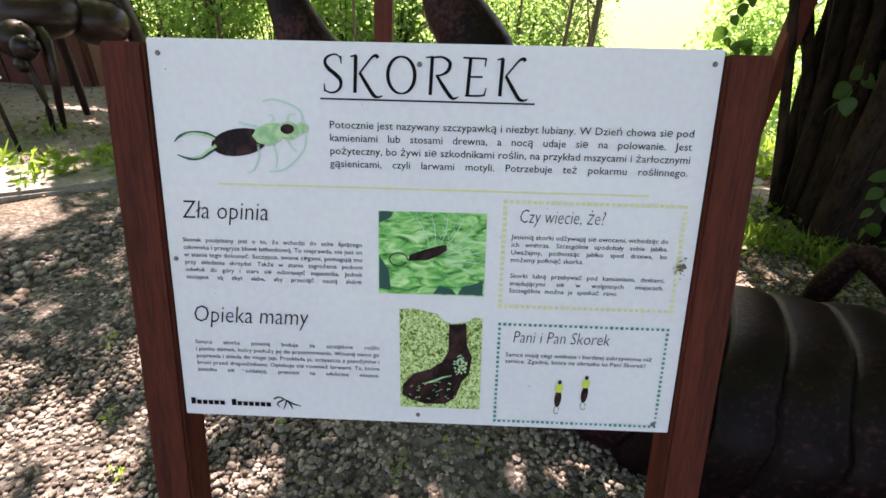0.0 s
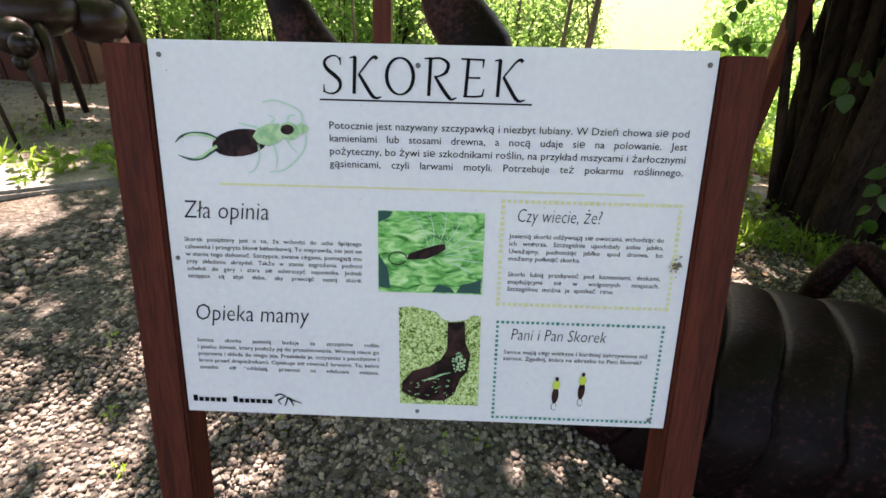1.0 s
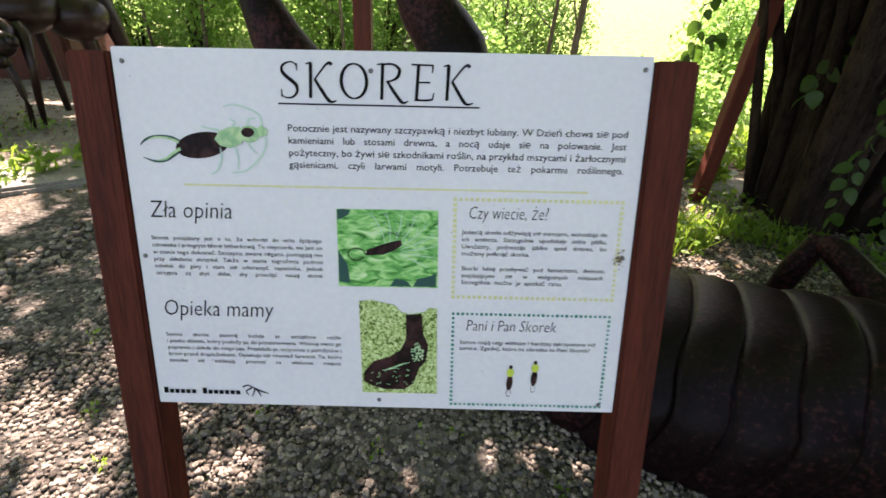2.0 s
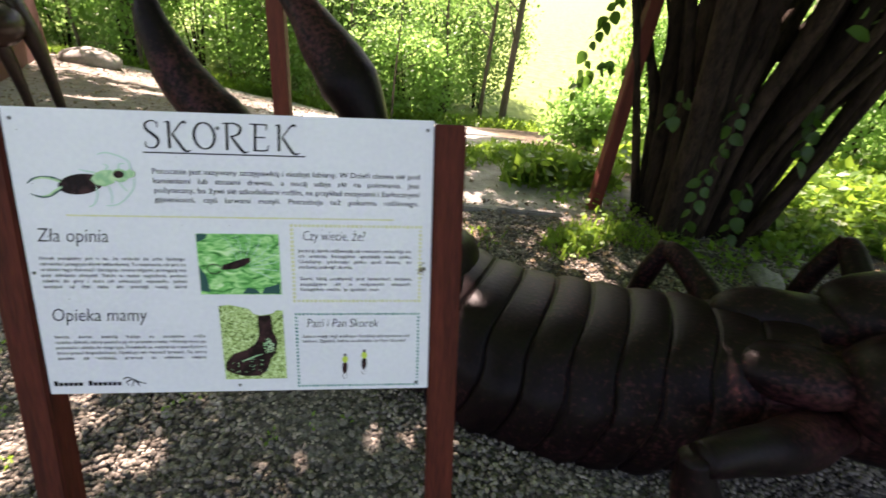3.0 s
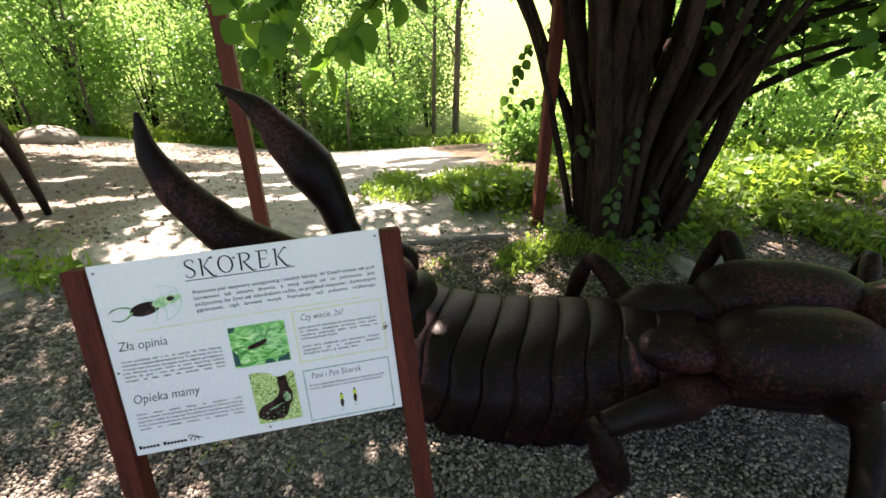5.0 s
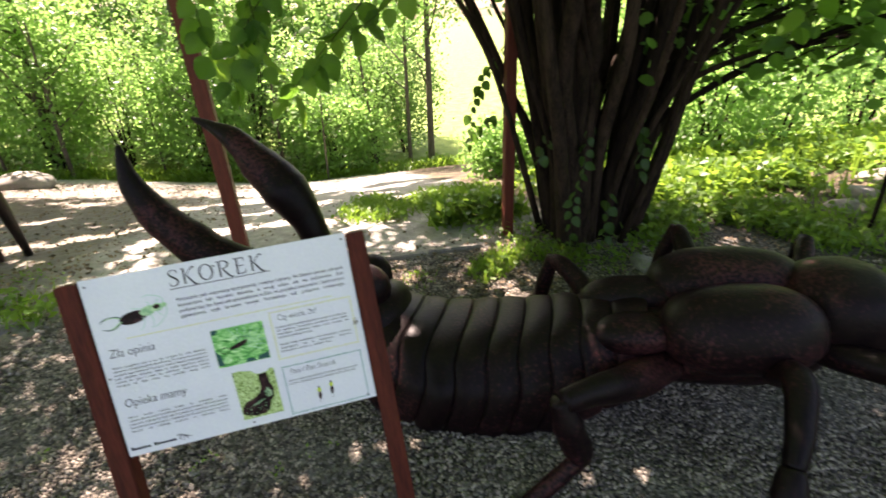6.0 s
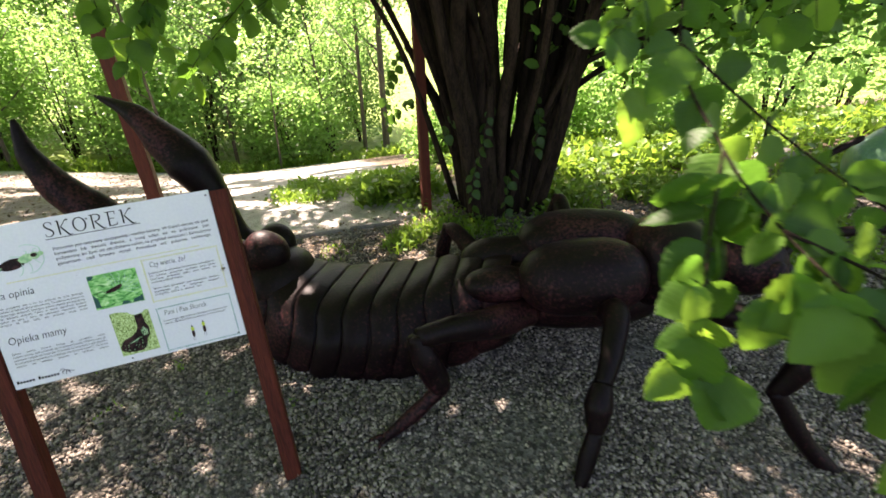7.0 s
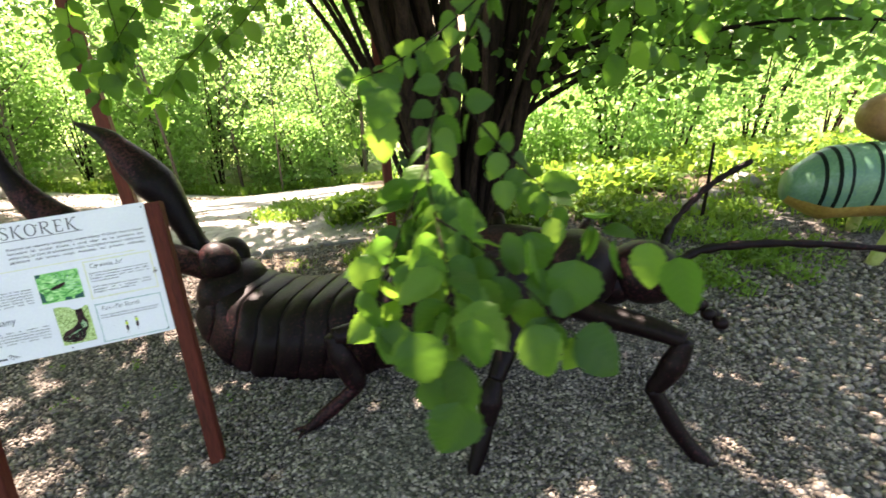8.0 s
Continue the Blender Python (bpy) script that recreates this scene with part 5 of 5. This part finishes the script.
for k, (x, y) in enumerate([(-0.47, 0.67), (-0.15, 1.0), (0.18, 0.64), (0.06, 0.61), (-0.42, 0.72), (-1.03, 0.63), (-0.08, 0.55), (-0.13, 0.95), (-0.62, 1.1), (-1.25, 0.95), (-0.9, 0.45), (0.5, 0.45)]):
    green_patch("weed", "small green weed sprouting through gravel", "weed", [(x, y)], 9, 0.03, 0.05, 50 + k, 0.7, "weeds in the gravel")

# ---- kerb, slab and rocks ----
M_CONCRETE = surface("weathered_concrete", (0.14, 0.13, 0.115), (0.32, 0.30, 0.27), 0.85, 6, 8, 0.5, 60)
for i in range(5):
    x = -0.75 + i * 0.52
    bm = bmesh.new()
    box(bm, 0.505, 0.055, 0.16, Matrix(), 0.010)
    tagged(part("kerb_stone", bm, M_CONCRETE, m=pose(x, 2.66 - 0.035 * i, H(x, 2.6) - 0.045, 0, 0, -4)), "low weathered concrete edging between gravel and path", "kerb", "edging stones")
bm = bmesh.new()
box(bm, 2.2, 0.46, 0.10, Matrix(), 0.02)
tagged(part("stone_slab", bm, M_CONCRETE, m=pose(-3.05, 1.95, 0.04, 2, 1, 34)), "flat grey stone slab with dappled light on gravel", "slab")


def make_rock(x, y, size, seed, label="pale rounded field stone half sunk in soil"):
    gen = random.Random(seed)
    bm = bmesh.new()
    bmesh.ops.create_icosphere(bm, subdivisions=3, radius=1)
    off = Vector((gen.random() * 9, gen.random() * 9, 0))
    for v in bm.verts:
        k = 1 + 0.35 * noise.noise(v.co * 1.1 + off) + 0.1 * noise.noise(v.co * 3 + off)
        v.co = Vector((v.co.x * size * k * 1.3, v.co.y * size * k, v.co.z * size * k * 0.6))
    return tagged(part("rock", bm, M_CONCRETE, smooth=True, m=pose(x, y, H(x, y) + size * 0.1, 0, 0, gen.uniform(0, 180))), label, "rock", "field stones")


for k, (x, y, sz) in enumerate([(2.67, 1.72, 0.10), (2.95, 1.78, 0.08), (5.25, 2.15, 0.16), (4.75, 2.45, 0.14), (5.7, 2.4, 0.18), (6.5, 2.7, 0.2), (6.0, 2.0, 0.12), (3.4, 2.3, 0.1), (-6.1, 10.2, 0.45)]):
    make_rock(x, y, sz, k)
bm = bmesh.new()
limb(bm, [(4.97, 1.72, -0.1), (4.98, 1.74, 0.40), (5.03, 1.82, 0.86)], [0.02, 0.018, 0.014], 8, 3)
tagged(part("stake", bm, M_BARK, smooth=True), "thin dark wooden stake in the undergrowth", "stake")


# ---- the dark beetle sculpture, its small board and the barn ----
M_BRONZE = surface("bronze_black_shell", (0.004, 0.003, 0.003), (0.034, 0.013, 0.010), 0.25, 3, 6, 0.1, 40, spec=0.3, rough_to=0.4)


def make_beetle():
    bm = bmesh.new()
    turn = Euler((0, radians(-4), radians(50))).to_matrix()
    blob(bm, (-3.33, 3.64, 0.83), (0.30, 0.23, 0.19), turn, 28, 16, 0.9)
    blob(bm, (-3.08, 3.95, 0.76), (0.24, 0.22, 0.20), turn, 20, 12)
    # head hanging forward, eyes, jaws
    blob(bm, (-3.30, 3.33, 0.68), (0.15, 0.15, 0.14), turn, 20, 12)
    blob(bm, (-3.19, 3.24, 0.64), (0.085, 0.075, 0.095), turn)
    blob(bm, (-3.12, 3.25, 0.66), (0.045, 0.04, 0.05), turn)
    blob(bm, (-3.20, 3.18, 0.53), (0.05, 0.05, 0.055), turn)
    # thin front legs, then the large folded hind legs
    for line, radii in (([(-3.20, 3.45, 0.74), (-3.12, 3.38, 0.66), (-3.08, 3.30, 0.45), (-3.14, 3.32, 0.22), (-3.20, 3.36, -0.02)], [0.05, 0.045, 0.032, 0.028, 0.018]),
                        ([(-3.30, 3.30, 0.62), (-3.20, 3.22, 0.52), (-3.14, 3.20, 0.28), (-3.18, 3.22, -0.02)], [0.04, 0.032, 0.024, 0.016]),
                        ([(-3.50, 3.35, 0.66), (-3.60, 3.22, 0.50), (-3.62, 3.18, 0.22), (-3.66, 3.16, -0.02)], [0.045, 0.04, 0.03, 0.018]),
                        ([(-3.12, 3.88, 0.74), (-3.08, 3.98, 0.92), (-3.03, 4.08, 0.98), (-2.96, 4.10, 0.84), (-2.88, 4.12, 0.55), (-2.84, 4.14, -0.12)], [0.09, 0.13, 0.125, 0.10, 0.065, 0.035]),
                        ([(-3.18, 3.80, 0.72), (-3.14, 3.90, 0.84), (-3.10, 3.92, 0.78), (-3.02, 3.94, 0.45), (-2.98, 3.96, -0.08)], [0.07, 0.09, 0.085, 0.055, 0.03]),
                        ([(-3.50, 3.80, 0.70), (-3.56, 4.0, 0.90), (-3.58, 4.10, 0.5), (-3.6, 4.15, -0.12)], [0.06, 0.06, 0.045, 0.03])):
        limb(bm, line, radii, 9, 4)
    bmesh.ops.recalc_face_normals(bm, faces=bm.faces)
    return tagged(part("beetle_statue", bm, M_BRONZE, smooth=True), "large glossy black beetle sculpture with a bronze-brown back", "statue")


make_beetle()
small = tagged(new("small_board"), "small pale information board on a thin dark stand", "sign")
BOARD_TILT = Matrix(((0.55, -0.70, -0.45, -3.10), (0.74, 0.67, -0.13, 2.64), (0.39, -0.26, 0.88, 0.585), (0, 0, 0, 1)))
bm = bmesh.new()
box(bm, 0.26, 0.012, 0.22, BOARD_TILT, 0.002)
part("panel", bm, M_BOARD, small)
for dx in (-0.09, 0.09):
    bm = bmesh.new()
    top = BOARD_TILT @ Vector((dx, 0.02, 0.0))
    limb(bm, [top, top + Vector((0.01, 0.01, -0.3)), Vector((top.x + 0.02, top.y + 0.02, -0.05))], [0.014, 0.014, 0.014], 7, 2)
    part("stand_leg", bm, M_BARK, small)
for bx, bz, w, h in ((-0.085, 0.06, 0.05, 0.04), (0.07, -0.05, 0.05, 0.04)):
    bm = bmesh.new()
    box(bm, w, 0.003, h, BOARD_TILT @ Matrix.Translation((bx, -0.008, bz)))
    part("green_print", bm, M_PRINT_GREEN, small)


def make_barn():
    barn = tagged(new("barn"), "dark red wooden barn of vertical boards under trees", "building")
    barn.location = (0, -0.1, -0.55)
    a, b = Vector((-5.45, 6.85, -0.9)), Vector((-10.3, 4.75, -0.9))
    d = (b - a).normalized()
    n = 22
    wall = bmesh.new()
    box(wall, (b - a).length, 0.06, 4.6, Matrix.Translation((a + b) / 2 + Vector((0, 0.06, 2.3))) @ Matrix.Rotation(math.atan2(d.y, d.x), 4, "Z"))
    part("wall", wall, M_BARN, barn)
    bm = bmesh.new()
    box(bm, (b - a).length / n * 0.95, 0.03, 4.6, Matrix(), 0.004)
    me = mesh_of("plank", bm, M_BARN)
    for k in range(n):
        ob = new("plank", me)
        ob.parent = barn
        p = a + (b - a) * ((k + 0.5) / n)
        ob.matrix_local = Matrix.Translation((p.x + 0.02 * d.y, p.y - 0.02, 1.4)) @ Matrix.Rotation(math.atan2(d.y, d.x), 4, "Z")
    side = bmesh.new()
    e = Vector((-d.y, d.x, 0)) * -4.0
    box(side, 4.0, 0.06, 4.6, Matrix.Translation(a + e / 2 + Vector((0, 0.08, 2.3))) @ Matrix.Rotation(math.atan2(e.y, e.x), 4, "Z"))
    part("side_wall", side, M_BARN, barn)
    roof = bmesh.new()
    box(roof, 6.2, 5.2, 0.12, Matrix.Translation((a + b + e) / 2 + Vector((0, 0, 4.9))) @ Matrix.Rotation(math.atan2(d.y, d.x), 4, "Z") @ pose(0, 0, 0, 12, 0, 0))
    part("roof", roof, M_CONCRETE, barn)


make_barn()


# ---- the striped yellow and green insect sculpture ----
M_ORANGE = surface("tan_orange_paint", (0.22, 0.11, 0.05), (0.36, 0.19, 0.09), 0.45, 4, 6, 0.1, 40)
# shell green and belly yellow are darkened, holding the shade the sculpture stands in
M_TEAL_SHELL = surface("shaded_green_blue_paint", (0.07, 0.17, 0.13), (0.15, 0.27, 0.20), 0.35, 5, 6, 0.1, 40, extra=(0.10, 0.22, 0.12))
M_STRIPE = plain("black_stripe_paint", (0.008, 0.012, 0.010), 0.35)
M_BELLY = surface("shaded_yellow_ochre_paint", (0.25, 0.14, 0.03), (0.45, 0.30, 0.08), 0.45, 4, 6, 0.1, 40)
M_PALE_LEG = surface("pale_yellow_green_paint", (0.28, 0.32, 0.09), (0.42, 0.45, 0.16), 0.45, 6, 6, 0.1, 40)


def make_striped_insect():
    bm = bmesh.new()
    tail, mid, front = Vector((5.16, 1.09, 0.60)), Vector((5.66, 0.80, 0.68)), Vector((6.55, 0.28, 0.74))
    stripes = (0.17, 0.24, 0.31, 0.47, 0.66, 0.82)
    rings, cuts = [], sorted({k / 40 for k in range(41)} | {q + d for q in stripes for d in (-0.011, 0.011)})
    for t in cuts:
        c = tail.lerp(mid, t * 2) if t < 0.5 else mid.lerp(front, t * 2 - 1)
        r = 0.30 * min(1.0, (0.22 + 3.2 * t)) ** 0.6 * (1 - 0.15 * max(0, t - 0.6))
        r *= 1 + 0.025 * abs(sin(pi * t * 9))
        rings.append([bm.verts.new(c + Vector((0.50 * r * cos(2 * pi * k / 28), 0.87 * r * cos(2 * pi * k / 28), 1.04 * r * sin(2 * pi * k / 28)))) for k in range(28)])
    for (a, b), t in zip(zip(rings, rings[1:]), zip(cuts, cuts[1:])):
        dark = any(abs((t[0] + t[1]) / 2 - q) < 0.011 for q in stripes)
        for k in range(28):
            f = bm.faces.new((a[k], a[(k + 1) % 28], b[(k + 1) % 28], b[k]))
            low = sin(2 * pi * (k + 0.5) / 28) < -0.42
            f.material_index = 1 if dark and not low else 2 if low else 0
    bm.faces.new(list(reversed(rings[0])))
    bm.faces.new(rings[-1])
    def painted(index, build):
        n0 = len(bm.faces)
        build()
        bm.faces.ensure_lookup_table()
        for f in bm.faces[n0:]:
            f.material_index = index
    def legs():
        for a, b, c in (((5.80, 0.42, 0.80), (5.72, 0.45, 0.42), (5.60, 0.50, 0.0)), ((6.35, 0.10, 0.80), (6.32, 0.02, 0.45), (6.25, -0.05, 0.0)), ((6.1, 0.95, 0.7), (6.15, 1.05, 0.4), (6.2, 1.1, 0.0))):
            limb(bm, [a, b, c], [0.085, 0.065, 0.05], 10, 4)
    def back():
        turn = Euler((0, radians(4), radians(-28))).to_matrix()
        blob(bm, (6.22, 0.78, 1.14), (0.56, 0.30, 0.24), turn, 24, 14, 0.85)
        blob(bm, (6.75, 0.62, 1.50), (0.36, 0.26, 0.22), turn, 20, 12)
    painted(4, legs)
    painted(3, back)
    bmesh.ops.recalc_face_normals(bm, faces=bm.faces)
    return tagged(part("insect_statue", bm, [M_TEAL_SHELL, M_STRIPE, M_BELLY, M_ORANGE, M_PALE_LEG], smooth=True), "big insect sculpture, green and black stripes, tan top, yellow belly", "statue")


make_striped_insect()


# ---- gravel: every stone is a solid ----
def stone_shape(seed):
    gen = random.Random(seed)
    bm = bmesh.new()
    bmesh.ops.create_icosphere(bm, subdivisions=1, radius=1)
    for v in list(bm.verts):
        v.co = Vector((v.co.x * gen.uniform(0.75, 1.15), v.co.y * gen.uniform(0.6, 0.95), v.co.z * gen.uniform(0.45, 0.7)))
    bm.verts.index_update()
    shape = [tuple(v.co) for v in bm.verts], [tuple(v.index for v in f.verts) for f in bm.faces]
    bm.free()
    return shape


def gravel_spots(x0, x1, y0, y1, step, gen):
    xs, ys = np.meshgrid(np.arange(x0, x1, step), np.arange(y0, y1, step))
    p = np.stack([xs.ravel(), ys.ravel()], 1) + gen.normal(size=(xs.size, 2)) * step * 0.4
    edge = 2.42 + 0.10 * p[:, 0] * (p[:, 0] > 0) + 0.12 * np.sin(p[:, 0] * 3)
    return p[(p[:, 1] < edge) & ((p[:, 0] > -1.9) | (p[:, 1] < 1.55))]


def make_gravel():
    gen = np.random.default_rng(5)
    near = gravel_spots(-1.7, 3.6, -1.0, 2.5, 0.0165, gen)
    far = np.concatenate([gravel_spots(-3.6, -1.7, -1.0, 2.5, 0.034, gen), gravel_spots(3.6, 6.0, -1.6, 1.4, 0.034, gen), gravel_spots(-1.7, 3.6, -1.9, -1.0, 0.034, gen)])
    for label, pts, size in (("fine grey gravel stones, loose on the ground", near, 0.0108), ("grey gravel stones spread farther off", far, 0.022)):
        third = gen.integers(0, 3, len(pts))
        for k in range(3):
            q = pts[third == k]
            z = np.array([H(u, v) for u, v in q]) + size * gen.uniform(0.0, 0.75, len(q))
            nrm = gen.normal(size=(len(q), 3)) * 0.35 + np.array([0, 0, 1.0])
            it = frames_for(nrm, gen.random(len(q)) * 2 * pi, size * gen.uniform(0.6, 1.45, len(q)), np.column_stack([q, z]))
            tagged(new("gravel", scatter("gravel", it, M_STONE, stone_shape(k))), label, "gravel", kind="stuff")
    # the largest stones, one by one, where the camera passes nearest
    single = []
    for k in range(4):
        v, f = stone_shape(10 + k)
        me = bpy.data.meshes.new("stone")
        me.from_pydata(v, [], f)
        me.materials.append(M_STONE_SINGLE)
        single.append(me)
    g = random.Random(8)
    for k in range(300):
        x, y = g.uniform(-0.75, 1.1), g.uniform(0.2, 0.85)
        s = g.uniform(0.012, 0.020)
        ob = new("stone", single[k % 4])
        ob.parent = ground
        ob.matrix_local = pose(x, y, H(x, y) + 0.012 + s * 0.3, g.uniform(-25, 25), g.uniform(-25, 25), g.uniform(0, 360)) @ Matrix.Diagonal((s, s, s, 1))


M_STONE_SINGLE = surface("gravel_stone_single", (0.055, 0.050, 0.042), (0.23, 0.21, 0.18), 0.85, 3, 6, 0.2, 20, spec=0.2, per_object=0.5)
make_gravel()

# ---- dry leaves and crumbs on the mound and the bank ----
M_LITTER = surface("dry_leaf_litter", (0.06, 0.04, 0.022), (0.24, 0.17, 0.10), 0.8, 20, 4, 0.1, 80, per_island=0.5)
gen_l = np.random.default_rng(77)
lx = np.concatenate([gen_l.uniform(0.2, 4.2, 2600), gen_l.uniform(-3.6, -1.9, 500), gen_l.uniform(-2.5, 1.5, 500), gen_l.uniform(-8.0, -1.2, 5200)])
ly = np.concatenate([gen_l.uniform(1.0, 2.7, 2600), gen_l.uniform(2.1, 3.6, 500), gen_l.uniform(2.7, 6.0, 500), gen_l.uniform(3.0, 11.0, 5200)])
lp = np.stack([lx, ly, [H(u, v) + 0.018 for u, v in zip(lx, ly)]], 1)
litter = scatter("leaf_litter", frames_for(gen_l.normal(size=lp.shape) * 0.4 + np.array([0, 0, 1.0]), gen_l.random(len(lp)) * 6.28, 0.018 + (0.03 + 0.02 * (lp[:, 1] > 3.0)) * gen_l.random(len(lp)), lp), M_LITTER, SMALL_LEAF)
tagged(new("leaf_litter", litter), "dry brown leaf litter and twigs on soil", "leaf litter", kind="stuff")
